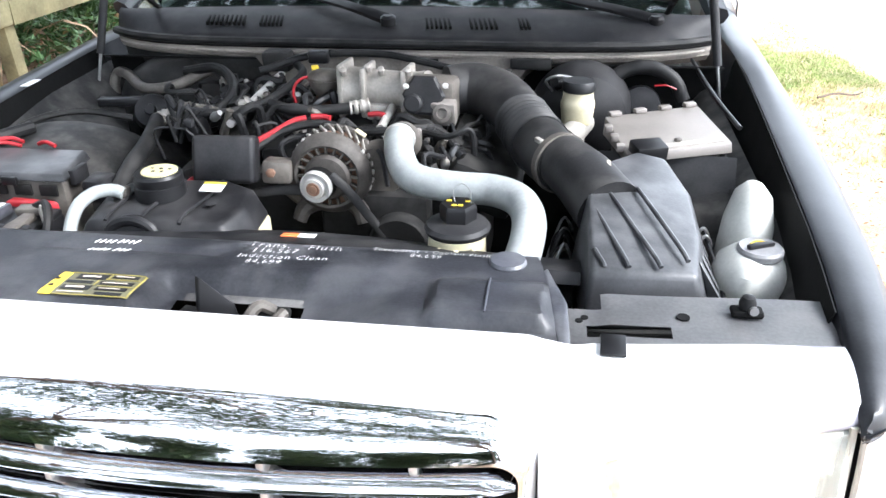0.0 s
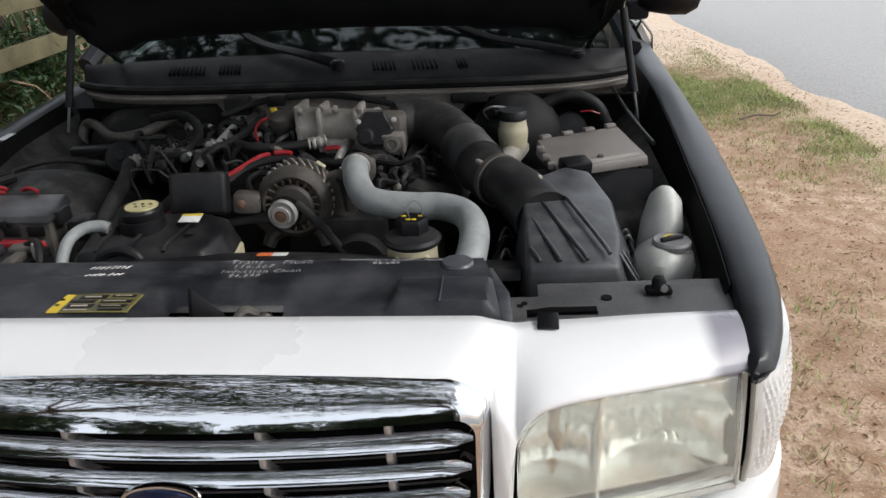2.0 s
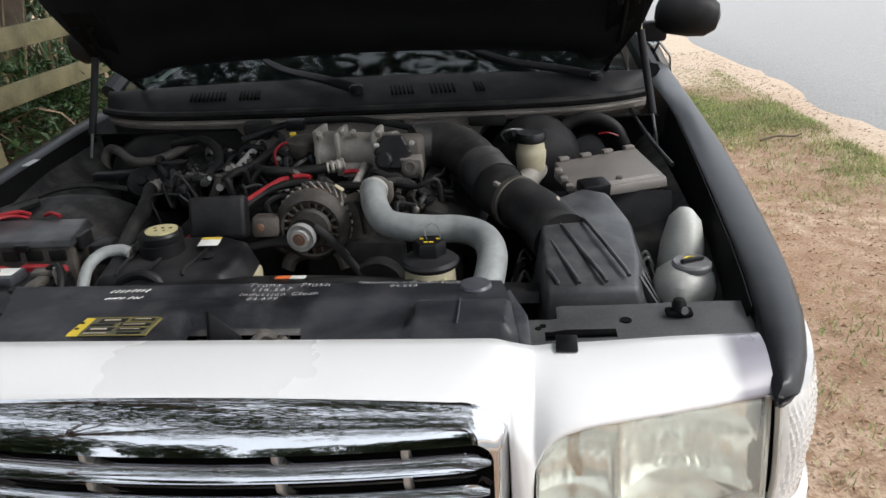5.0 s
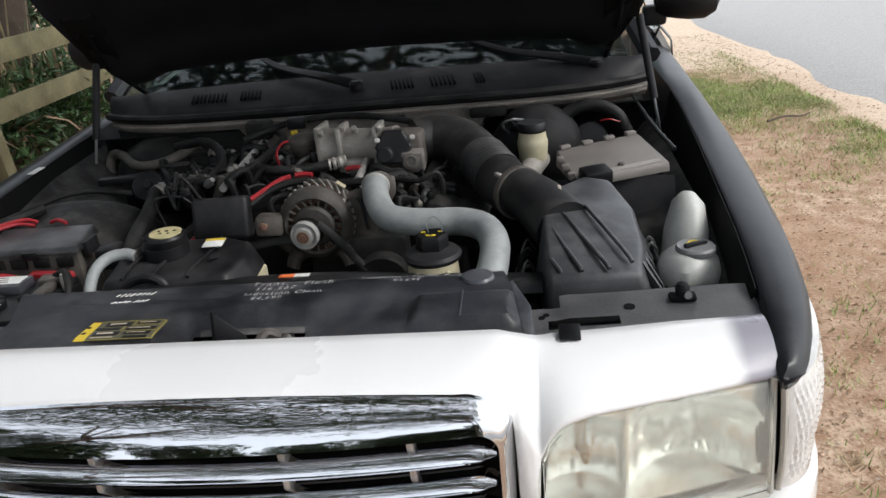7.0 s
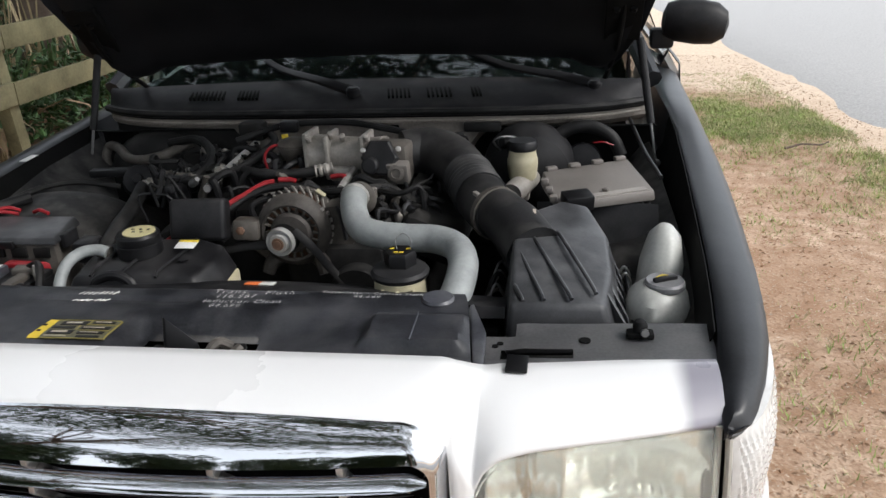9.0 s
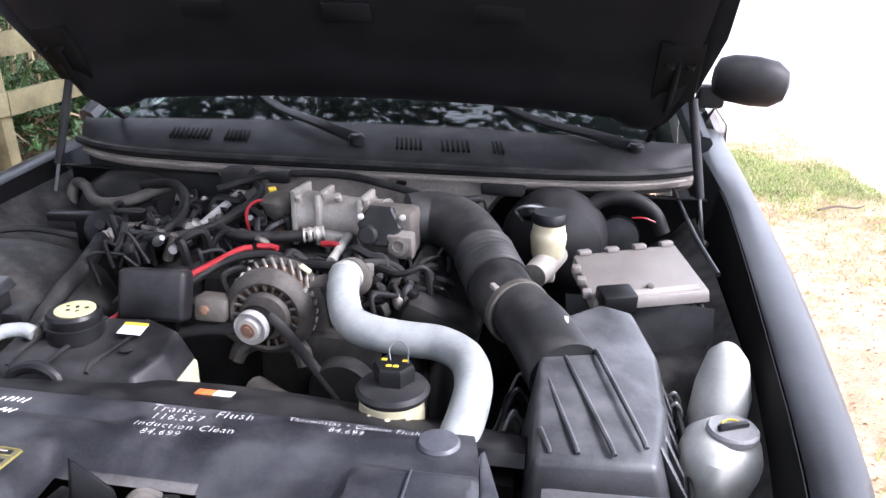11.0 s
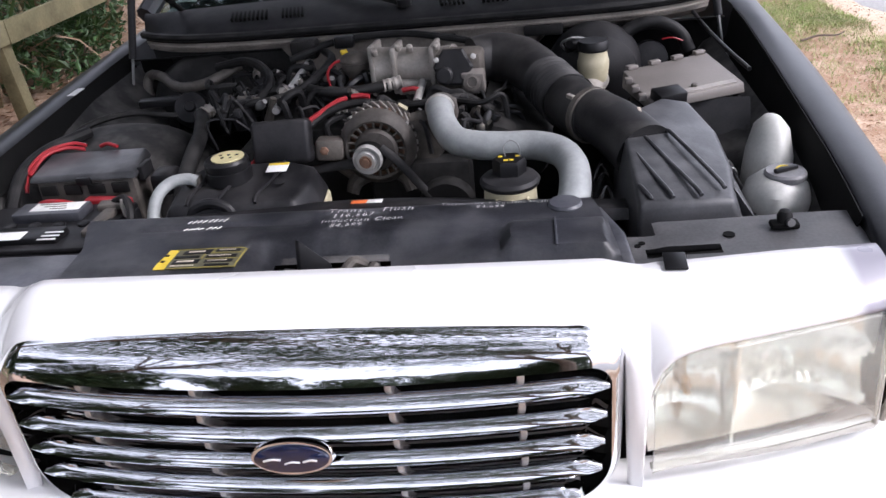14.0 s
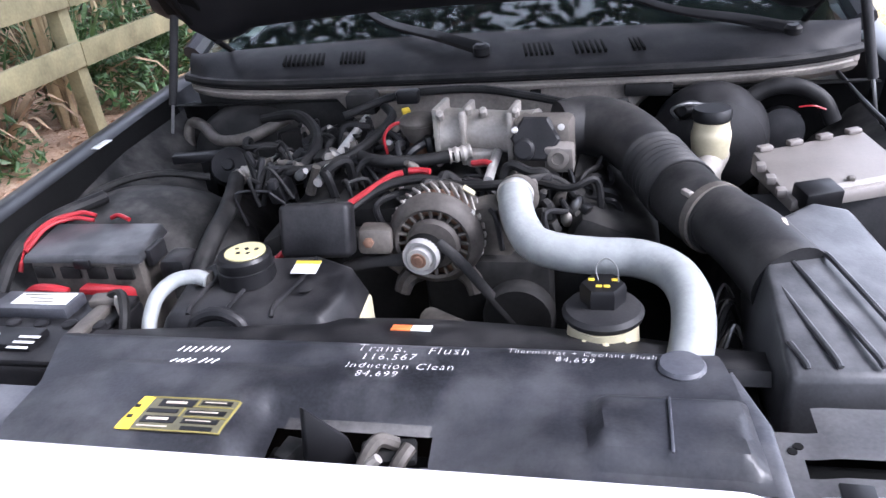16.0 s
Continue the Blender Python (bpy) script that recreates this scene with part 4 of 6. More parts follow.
# right-hand radiator support
support = thing("radiator_support", (0.60, 0.28, 0.78), "grey sheet metal radiator support with slot and holes", "support panel")
b = bmesh.new()
cols = [0.432 + 0.0065 * k for k in range(53)]
rowy = [0.206 + 0.0065 * k for k in range(22)]
vs = [[b.verts.new((x, y + 0.012 * smooth(0.5, 0.77, x), 0.8305 - 0.004 * smooth(0.5, 0.47, x) + 0.0025 * smooth(0.235, 0.215, y) + 0.0006 * noise.noise((x * 12, y * 12, 0)))) for x in cols] for y in rowy]
for j in range(21):
    for k in range(52):
        x, y = cols[k] + 0.003, rowy[j] + 0.003
        if (0.466 < x < 0.570 and 0.236 < y < 0.262) or (x < 0.487 and y > 0.30):
            continue
        b.faces.new((vs[j][k], vs[j][k + 1], vs[j + 1][k + 1], vs[j + 1][k]))
bmesh.ops.solidify(b, geom=b.faces[:], thickness=0.004)
part("plate", b, "grey", support)
part("slot_floor", box((0.517, 0.252, 0.805), (0.12, 0.045, 0.016), 0.003), "deep", support)
part("lower_wall", box((0.60, 0.245, 0.70), (0.33, 0.02, 0.2), 0.004), "deep", support)
for x, y in ((0.586, 0.290), (0.462, 0.283), (0.455, 0.275)):
    part("hole", lathe([(0.0085 if x > 0.5 else 0.005, -0.002), (0.0085 if x > 0.5 else 0.005, 0.0012), (0.002, 0.0012)], (x, y, 0.832 if x > 0.5 else 0.8265), seg=14), "deep", support)
part("bumper_base", box((0.666, 0.305, 0.837), (0.040, 0.022, 0.010), 0.004), "deep", support)
part("bumper_stop", lathe([(0.010, 0), (0.011, 0.012), (0.008, 0.020), (0.003, 0.022)], (0.666, 0.307, 0.838), seg=18), "rubber", support, "rubber hood stop")
part("stop_thread", lathe([(0.006, -0.03), (0.006, 0.0)], (0.672, 0.292, 0.845), (0.2, -1, 0.2), 10), "rod", support)
tab = solo("clip_tab", box((0.492, 0.184, 0.8525), (0.030, 0.040, 0.004), 0.002, (4, 0, -2)), "black_clean", "small black rubber tab over the white panel edge", "clip")

# fan shroud behind the radiator
shroud = thing("fan_shroud", (0, 0.46, 0.50), "black plastic fan shroud behind the radiator", "fan shroud")
part("top_rail", loft([[(x, 0.415, 0.80), (x, 0.425, 0.818 + 0.010 * math.cos(x * 4)), (x, 0.47, 0.815 + 0.012 * math.cos(x * 4)), (x, 0.535, 0.775 + 0.03 * math.cos(x * 4)), (x, 0.55, 0.70)] for x in [-0.46 + 0.046 * k for k in range(21)]], thick=0.004), "black", shroud)
part("radiator_core", box((0, 0.43, 0.58), (0.9, 0.05, 0.40), 0.005), "deep", shroud)
part("orange_label", box((0.004, 0.478, 0.826), (0.027, 0.018, 0.002), 0.0005, (-10, 0, 0)), "orange", shroud, "orange half of a warning label")
part("white_label", box((0.0315, 0.478, 0.826), (0.027, 0.018, 0.002), 0.0005, (-10, 0, 0)), "paper", shroud, "white half of a warning label")

# air filter box and intake duct
airbox = thing("air_filter_box", (0.56, 0.54, 0.45), "ribbed black plastic air filter box", "air filter box")
low = [(0.462, 0.362), (0.645, 0.380), (0.664, 0.52), (0.664, 0.66), (0.625, 0.752), (0.545, 0.760), (0.462, 0.705), (0.446, 0.55)]
top = [(0.470, 0.378, 0.843), (0.620, 0.398, 0.836), (0.638, 0.52, 0.846), (0.636, 0.63, 0.862), (0.602, 0.720, 0.892), (0.552, 0.725, 0.900), (0.484, 0.655, 0.900), (0.468, 0.55, 0.886)]
part("lid", prism(low, 0.755, 0.85, 0.010, top=top, seg=3), "airbox", airbox, "", 50)
part("lower_case", prism([(0.47, 0.375), (0.64, 0.39), (0.655, 0.52), (0.652, 0.655), (0.615, 0.722), (0.565, 0.722), (0.485, 0.68), (0.46, 0.55)], 0.45, 0.75, 0.008), "black_clean", airbox)
part("flange", prism([(0.458, 0.356), (0.650, 0.374), (0.672, 0.52), (0.672, 0.665), (0.63, 0.742), (0.555, 0.742), (0.468, 0.695), (0.442, 0.55)], 0.748, 0.757, 0.002), "bay", airbox)


def lid_z(x, y):
    return 0.8415 + (y - 0.385) * 0.172 + 0.006 - max(0, x - 0.585) * 0.10 - smooth(0.60, 0.70, y) * 0.004


for x0, y0, x1, y1 in ((0.478, 0.535, 0.524, 0.395), (0.500, 0.585, 0.568, 0.398), (0.545, 0.600, 0.607, 0.418), (0.476, 0.43, 0.490, 0.392)):
    part("lid_rib", tube([(x0 + (x1 - x0) * k, y0 + (y1 - y0) * k, lid_z(x0 + (x1 - x0) * k, y0 + (y1 - y0) * k) - 0.001 - 0.003 * (k in (0, 1))) for k in (0, 0.1, 0.5, 0.9, 1)], 0.0038, 8), "airbox", airbox)
for j in range(5):
    y = 0.645 - 0.052 * j
    part("side_fin", prism([(0.628, y), (0.666, y - 0.035), (0.668, y - 0.029), (0.632, y + 0.006)], 0.76, 0.80, 0.001, top=[(0.626, y, 0.858 - 0.10 * (0.645 - y)), (0.662, y - 0.035, 0.785), (0.664, y - 0.029, 0.785), (0.630, y + 0.006, 0.858 - 0.10 * (0.645 - y))]), "airbox", airbox)
part("flange_edge", tube([(0.655, 0.372, 0.756), (0.674, 0.45, 0.757), (0.678, 0.55, 0.758), (0.678, 0.66, 0.760), (0.650, 0.72, 0.764)], 0.0045, 6), "alu_dark", airbox, "pale dusty seam")
for y in (0.375, 0.40, 0.64, 0.67):
    part("clip", tube([(0.674, y, 0.735), (0.682, y, 0.765), (0.672, y - 0.004, 0.785), (0.662, y, 0.77)], 0.003, 6), "steel", airbox, "steel spring clip")
part("neck", tube([(0.505, 0.585, 0.845), (0.47, 0.66, 0.862), (0.445, 0.705, 0.868), (0.425, 0.742, 0.872)], lambda k: 0.056 - 0.008 * k, 24), "duct", airbox)
part("seam_strip", tube([(0.668, 0.385, 0.765), (0.676, 0.52, 0.768), (0.674, 0.66, 0.775)], 0.004, 6), "black", airbox)
for dx in (0.0, 0.012, 0.024):
    part("print_bar", box((0.478 + dx, 0.632 + dx * 0.3, 0.9095 - 0.1 * dx), (0.006, 0.016, 0.001), 0.0003, (10, 8, 5)), "pale", airbox)

duct = thing("intake_duct", (0.36, 0.85, 0.80), "black ribbed rubber intake duct to the throttle", "intake duct")
DUCT = [(0.430, 0.730, 0.866), (0.408, 0.768, 0.866), (0.385, 0.832, 0.866), (0.365, 0.895, 0.868), (0.345, 0.955, 0.874), (0.318, 1.01, 0.886), (0.278, 1.06, 0.897), (0.225, 1.085, 0.902), (0.175, 1.065, 0.902)]
part("sleeve", tube(DUCT[:3], lambda k: 0.051 + 0.004 * k, 28), "duct", duct)
part("bellows", tube(DUCT[2:5], lambda k: 0.0530 + 0.0055 * math.cos(k * math.pi * 14), 28, 32), "duct", duct)
part("elbow", tube(DUCT[4:], lambda k: 0.052 + 0.005 * math.sin(k * 3), 28), "duct", duct)
clampd = (Vector(DUCT[1]) - Vector(DUCT[0])).normalized()
part("clamp", lathe([(0.050, -0.008), (0.0555, -0.007), (0.0555, 0.007), (0.050, 0.008)], Vector(DUCT[0]) + clampd * 0.012, clampd, 30), "alu_dark", duct, "worn steel hose clamp")
part("clamp_screw", box((0.385, 0.742, 0.905), (0.010, 0.022, 0.010), 0.002, (0, 0, 30)), "alu", duct)

# washer tank
tank = thing("washer_tank", (0.72, 0.52, 0.55), "milky white washer tank with grey cap", "washer tank")
prof = [(0.040, 0.55), (0.052, 0.57), (0.056, 0.70), (0.056, 0.775), (0.050, 0.802), (0.036, 0.816), (0.028, 0.822)]
b = lathe(prof, (0, 0, 0), seg=26)
for v in b.verts:
    v.co = Vector((v.co.x * 1.0 + 0.718, v.co.y * 1.22 + 0.520 + 0.006 * math.sin(v.co.x * 60), v.co.z))
part("body", b, "poly", tank)
b = lathe([(0.01, 0.62), (0.035, 0.64), (0.042, 0.74), (0.040, 0.80), (0.030, 0.842), (0.015, 0.860), (0.003, 0.864)], (0, 0, 0), seg=22)
for v in b.verts:
    v.co = Vector((v.co.x * 1.0 + 0.732 + 0.012 * smooth(0.74, 0.86, v.co.z), v.co.y * 1.6 + 0.640 + 0.03 * smooth(0.76, 0.86, v.co.z), v.co.z + 0.006))
part("rear_lobe", b, "poly", tank)
cap = part("cap", lathe([(0.032, 0.816), (0.034, 0.818), (0.034, 0.826), (0.031, 0.830), (0.026, 0.828), (0.003, 0.8285)], (0.727, 0.513, 0), seg=28), "grey", tank, "grey filler cap")
part("cap_grip", box((0.727, 0.513, 0.832), (0.045, 0.010, 0.008), 0.003, (0, 0, 25)), "black_clean", cap)
part("cap_mark", tube([(0.713, 0.520, 0.8305), (0.723, 0.530, 0.8305), (0.735, 0.528, 0.8305), (0.742, 0.519, 0.8305)], 0.0015, 6), "yellow", cap)

# engine control module on its bracket
module = thing("control_module", (0.62, 0.98, 0.78), "flat tan metal control module with black plug", "control module")
b = prism([(0.545, 0.815), (0.752, 0.896), (0.706, 1.072), (0.508, 0.985)], 0.840, 0.862, 0.004, top=[(0.547, 0.818, 0.858), (0.749, 0.899, 0.862), (0.704, 1.068, 0.884), (0.510, 0.982, 0.880)])
part("case", b, "pcm", module)
part("label", prism([(0.60, 0.846), (0.735, 0.899), (0.730, 0.914), (0.595, 0.861)], 0.856, 0.864, 0.0, top=[(0.60, 0.846, 0.8625), (0.735, 0.899, 0.8645), (0.730, 0.914, 0.8665), (0.595, 0.861, 0.8645)]), "alu", module)
for k in range(4):
    part("lug", box((0.530 + 0.052 * k, 0.988 + 0.0235 * k, 0.884 + 0.001 * k), (0.026, 0.016, 0.010), 0.003, (0, 0, 24)), "pcm", module)
for k in range(3):
    part("side_lug", box((0.536 - 0.010 * k, 0.850 + 0.040 * k, 0.860 + 0.006 * k), (0.016, 0.020, 0.014), 0.003), "pcm", module)
part("bolt_head", lathe([(0.007, 0), (0.007, 0.006), (0.004, 0.008)], (0.645, 0.885, 0.864), (0, 0, 1), 6), "alu_dark", module)
part("plug", box((0.585, 0.832, 0.862), (0.062, 0.045, 0.034), 0.005, (8, 0, 20)), "black_clean", module, "black connector plug")
part("bracket", box((0.63, 0.97, 0.80), (0.20, 0.10, 0.06), 0.006), "bay", module)
part("wall", loft([[(0.50, 0.90, 0.835), (0.64, 0.885, 0.84), (0.755, 0.87, 0.84)], [(0.52, 0.80, 0.66), (0.65, 0.78, 0.62), (0.755, 0.76, 0.62)]], thick=0.004), "mid", module, "dark grey splash wall")
part("wire", tube([(0.735, 0.905, 0.835), (0.748, 0.86, 0.80), (0.742, 0.80, 0.74)], 0.006, 8), "rubber", module)

# brakes
brake = thing("brake_booster", (0.52, 1.22, 0.70), "black brake booster with yellowed fluid reservoir", "brake booster")
part("drum", lathe([(0.03, -0.10), (0.07, -0.085), (0.105, -0.06), (0.118, -0.02), (0.122, 0.0), (0.118, 0.02), (0.10, 0.05), (0.05, 0.06)], (0.470, 1.285, 0.802), (0, 1, 0.08), 36), "mid", brake)
part("cylinder", lathe([(0.026, -0.09), (0.028, -0.05), (0.026, 0.06)], (0.46, 1.14, 0.80), (0.3, 1, 0), 18), "alu", brake)
part("reservoir", lathe([(0.024, 0.805), (0.034, 0.815), (0.038, 0.85), (0.038, 0.862), (0.036, 0.866), (0.034, 0.876), (0.033, 0.893)], (0.458, 1.145, 0), seg=24), "cream", brake, "yellowed brake fluid reservoir")
part("reservoir_cap", lathe([(0.035, 0.887), (0.037, 0.890), (0.0365, 0.904), (0.033, 0.910), (0.003, 0.911)], (0.458, 1.145, 0), seg=24), "black_clean", brake, "black screw cap")
part("pedestal", box((0.452, 1.13, 0.79), (0.05, 0.06, 0.05), 0.01), "alu", brake)
part("line", tube([(0.40, 1.20, 0.87), (0.385, 1.17, 0.90), (0.41, 1.16, 0.915), (0.45, 1.20, 0.90)], 0.003, 8), "rod", brake)
part("elbow_valve", lathe([(0.018, -0.02), (0.018, 0.02), (0.01, 0.03)], (0.42, 1.20, 0.89), (-0.5, -0.8, 0.2), 14), "black_clean", brake)
loop = thing("harness_loop", (0.655, 1.26, 0.74), "thick black wiring loop by the brake booster", "wiring harness")
part("loop", tube([(0.610 + 0.098 * math.cos(a), 1.27 + 0.02 * math.sin(a), 0.815 + 0.092 * math.sin(a)) for a in [0.2 + 0.52 * k for k in range(12)]], 0.017, 12), "rubber", loop)
part("servo", lathe([(0.045, -0.03), (0.05, 0.0), (0.045, 0.03), (0.02, 0.035)], (0.610, 1.30, 0.81), (0, -1, 0.3), 20), "black", loop)
part("red_wire", tube([(0.635, 1.255, 0.872), (0.66, 1.25, 0.875), (0.685, 1.255, 0.865)], 0.002, 6), "red", loop)
prop = solo("black_rod", tube([(0.735, 1.40, 0.90), (0.742, 1.28, 0.89), (0.750, 1.10, 0.885), (0.765, 0.93, 0.88)], 0.005, 8), "black_clean", "thin black hose along the inner fender", "hose")

# upper radiator hose
hose = thing("radiator_hose", (0.30, 0.60, 0.78), "thick pale grey radiator hose in an S bend", "radiator hose")
part("hose", tube([(0.122, 0.795, 0.886), (0.124, 0.772, 0.886), (0.135, 0.725, 0.872), (0.160, 0.678, 0.856), (0.200, 0.654, 0.852), (0.256, 0.645, 0.850), (0.314, 0.636, 0.851), (0.357, 0.602, 0.850), (0.377, 0.548, 0.844), (0.378, 0.488, 0.831), (0.368, 0.435, 0.808), (0.366, 0.418, 0.795)], 0.0275, 20, 10), "hose_grey", hose)
part("thermostat_housing", lathe([(0.034, -0.03), (0.034, 0.0), (0.026, 0.02)], (0.122, 0.815, 0.876), (0, -0.7, 0.5), 18), "alu_dark", hose)
part("clamp", lathe([(0.0285, -0.006), (0.030, -0.005), (0.030, 0.005), (0.0285, 0.006)], (0.123, 0.785, 0.886), (0, -1, -0.2), 20), "steel", hose)

# small wires beside the filter box
wires = thing("wire_bundle", (0.43, 0.56, 0.66), "tangle of thin dark and bare wires beside the air filter box", "wiring harness")
rng = random.Random(8)
for k in range(9):
    y = 0.50 + 0.018 * k
    part("wire", tube([(0.405 + rng.uniform(-0.01, 0.01), y - 0.02, 0.72), (0.418, y, 0.765 + rng.uniform(-0.01, 0.02)), (0.435, y + 0.03, 0.785 + rng.uniform(-0.02, 0.015)), (0.452, y + 0.045, 0.76)], rng.choice((0.0025, 0.0035, 0.005)), 6, 5), rng.choice(("rubber", "alu_dark", "mid", "rod")), wires)
part("trunk", tube([(0.42, 0.44, 0.66), (0.425, 0.52, 0.70), (0.43, 0.62, 0.70), (0.42, 0.72, 0.66)], 0.018, 10), "rubber", wires, "taped wire trunk")

# power steering reservoir
steer = thing("steering_reservoir", (0.267, 0.52, 0.70), "cream power steering reservoir with wide black cap", "fluid reservoir")
part("tank", lathe([(0.040, 0.70), (0.045, 0.72), (0.047, 0.80), (0.045, 0.830)], (0.267, 0.508, 0), seg=26), "cream", steer)
for a in (-0.5, 0.1, 0.7):
    part("tank_rib", box((0.267 + 0.046 * math.sin(a), 0.508 - 0.046 * math.cos(a), 0.785), (0.010, 0.012, 0.075), 0.004, (0, 0, math.degrees(a))), "cream", steer)
part("flange", lathe([(0.043, 0.829), (0.051, 0.831), (0.053, 0.838), (0.048, 0.844), (0.028, 0.848)], (0.267, 0.516, 0), seg=32), "mid", steer)
cap = part("cap", lathe([(0.029, 0.845), (0.030, 0.868), (0.027, 0.874), (0.003, 0.874)], (0.267, 0.524, 0), seg=6), "black_clean", steer, "black six-sided cap")
for x, y in ((0.252, 0.531), (0.282, 0.531), (0.262, 0.514), (0.272, 0.514)):
    part("cap_mark", box((x, y, 0.8748), (0.008, 0.006, 0.001), 0.0003), "yellow", cap)
part("bail", tube([(0.262, 0.529, 0.871), (0.258, 0.539, 0.888), (0.270, 0.546, 0.898), (0.284, 0.539, 0.890), (0.287, 0.526, 0.872)], 0.0009, 6), "rod", cap)

# alternator, belt and brackets
alt = thing("alternator", (-0.01, 0.78, 0.70), "dirty cast aluminium alternator with cooling slots", "alternator")
C = Vector((-0.010, 0.79, 0.820))
part("rear_case", lathe([(0.05, 0.055), (0.074, 0.045), (0.079, 0.02), (0.074, 0.015)], C, (0, 1, 0), 40), "alt_case", alt)
part("stator", lathe([(0.0705, -0.026), (0.071, 0.030)], C + Vector((0, -0.005, 0)), (0, 1, 0), 40), "rust", alt)
part("slot_back", lathe([(0.034, -0.030), (0.074, -0.026)], C, (0, 1, 0), 40), "deep", alt)
part("front_rim", lathe([(0.058, -0.050), (0.063, -0.053), (0.072, -0.048), (0.0795, -0.034), (0.081, -0.024), (0.074, -0.022), (0.060, -0.040)], C, (0, 1, 0), 40, caps=False), "alt_case", alt)
part("front_hub", lathe([(0.028, -0.060), (0.040, -0.058), (0.045, -0.050), (0.044, -0.034)], C, (0, 1, 0), 36), "alt_case", alt)
for k in range(20):
    a = 2 * math.pi * k / 20
    b = box((0, 0, 0.050), (0.0048, 0.008, 0.022), 0.0012, (14, 0, 0))
    b.transform(Matrix.Translation(C + Vector((0, -0.045, 0))) @ pose(0, 0, 0, 0, math.degrees(a), 0))
    part("vane", b, "alu_dark", alt)
for k in range(30):
    a = 2 * math.pi * k / 30
    b = box((0, 0, 0.0785), (0.0045, 0.046, 0.007), 0.001, (0, 0, 30))
    b.transform(Matrix.Translation(C + Vector((0, 0.002, 0))) @ pose(0, 0, 0, 0, math.degrees(a), 0))
    part("cooling_rib", b, "alu", alt)
P = Vector((-0.024, 0.712, 0.812))
part("hub", lathe([(0.030, 0.0), (0.034, 0.03)], P, (0.1, 1, 0), 28), "deep", alt)
part("pulley", lathe([(0.010, -0.016), (0.019, -0.016), (0.020, -0.004), (0.024, -0.004), (0.029, -0.010), (0.0305, -0.004), (0.0305, 0.016)], P, (0.1, 1, 0), 32), "pulley", alt, "worn steel pulley")
part("shaft_nut", lathe([(0.0135, -0.0165), (0.0125, -0.0182), (0.0085, -0.0170), (0.007, -0.0185), (0.003, -0.0188)], P, (0.1, 1, 0), 20), "rust", alt)
for x, z in ((-0.075, 0.735), (0.055, 0.742)):
    part("foot", tube([(x * 0.5, 0.77, 0.76), (x * 0.85, 0.755, 0.748), (x, 0.745, 0.725)], lambda k: 0.020 - 0.006 * k, 10), "alt_case", alt)
for a in (0.6, 2.2, 3.6, 5.2):
    part("through_bolt", lathe([(0.006, 0), (0.006, 0.012)], C + Vector((0.076 * math.cos(a), -0.02, 0.076 * math.sin(a))), (0, -1, 0), 6), "steel", alt)
part("brush_tag", box((0.045, 0.80, 0.889), (0.022, 0.016, 0.003), 0.001, (0, 35, 0)), "cream", alt)
belt = thing("drive_belt", (0.06, 0.72, 0.60), "black ribbed rubber drive belt", "belt")
part("belt_run", tube([(0.003, 0.722, 0.832), (0.035, 0.722, 0.80), (0.075, 0.722, 0.745), (0.13, 0.722, 0.67), (0.17, 0.722, 0.62)], 0.009, 8, 6, flat=0.3), "rubber", belt)
part("belt_back", tube([(-0.052, 0.722, 0.80), (-0.12, 0.722, 0.795), (-0.20, 0.722, 0.77)], 0.011, 8, 6, flat=0.35), "rubber", belt)
idler = thing("mounting_bracket", (-0.10, 0.73, 0.74), "dull cast metal bracket beside the alternator", "bracket")
part("bracket", box((-0.106, 0.745, 0.828), (0.056, 0.05, 0.044), 0.008, (-8, 4, 6)), "alu_dark", idler)
part("bracket_bolt", lathe([(0.009, 0), (0.009, 0.008), (0.005, 0.010)], (-0.112, 0.722, 0.832), (0, -1, 0.2), 6), "rust", idler)
part("bracket_web", box((-0.082, 0.765, 0.812), (0.02, 0.03, 0.07), 0.005, (0, 18, 0)), "alu_dark", idler)
part("arm", tube([(-0.105, 0.76, 0.80), (-0.08, 0.77, 0.77), (-0.05, 0.78, 0.74)], 0.018, 10), "alu_dark", idler)
crank = thing("water_pump", (0.06, 0.74, 0.55), "grimy water pump and lower pulleys", "water pump")
part("pump_pulley", lathe([(0.02, -0.02), (0.055, -0.02), (0.06, -0.012), (0.06, 0.012), (0.05, 0.02)], (0.125, 0.74, 0.69), (0, 1, 0), 30), "bay", crank)
part("pump_body", box((0.07, 0.79, 0.70), (0.22, 0.06, 0.16), 0.02), "bay", crank)
part("outlet", tube([(-0.02, 0.70, 0.70), (0.03, 0.66, 0.705), (0.075, 0.64, 0.70)], 0.022, 12), "alu_dark", crank)
part("front_cover", box((0, 0.86, 0.62), (0.50, 0.06, 0.34), 0.02), "bay", crank)

# square cover box and degas bottle
relay = thing("relay_box", (-0.19, 0.70, 0.76), "plain black square plastic relay box", "relay box")
part("box", box((-0.190, 0.705, 0.862), (0.118, 0.045, 0.088), 0.010, (-18, 0, 4), 3), "black", relay)
part("bracket", box((-0.19, 0.73, 0.79), (0.05, 0.03, 0.10), 0.006), "deep", relay)

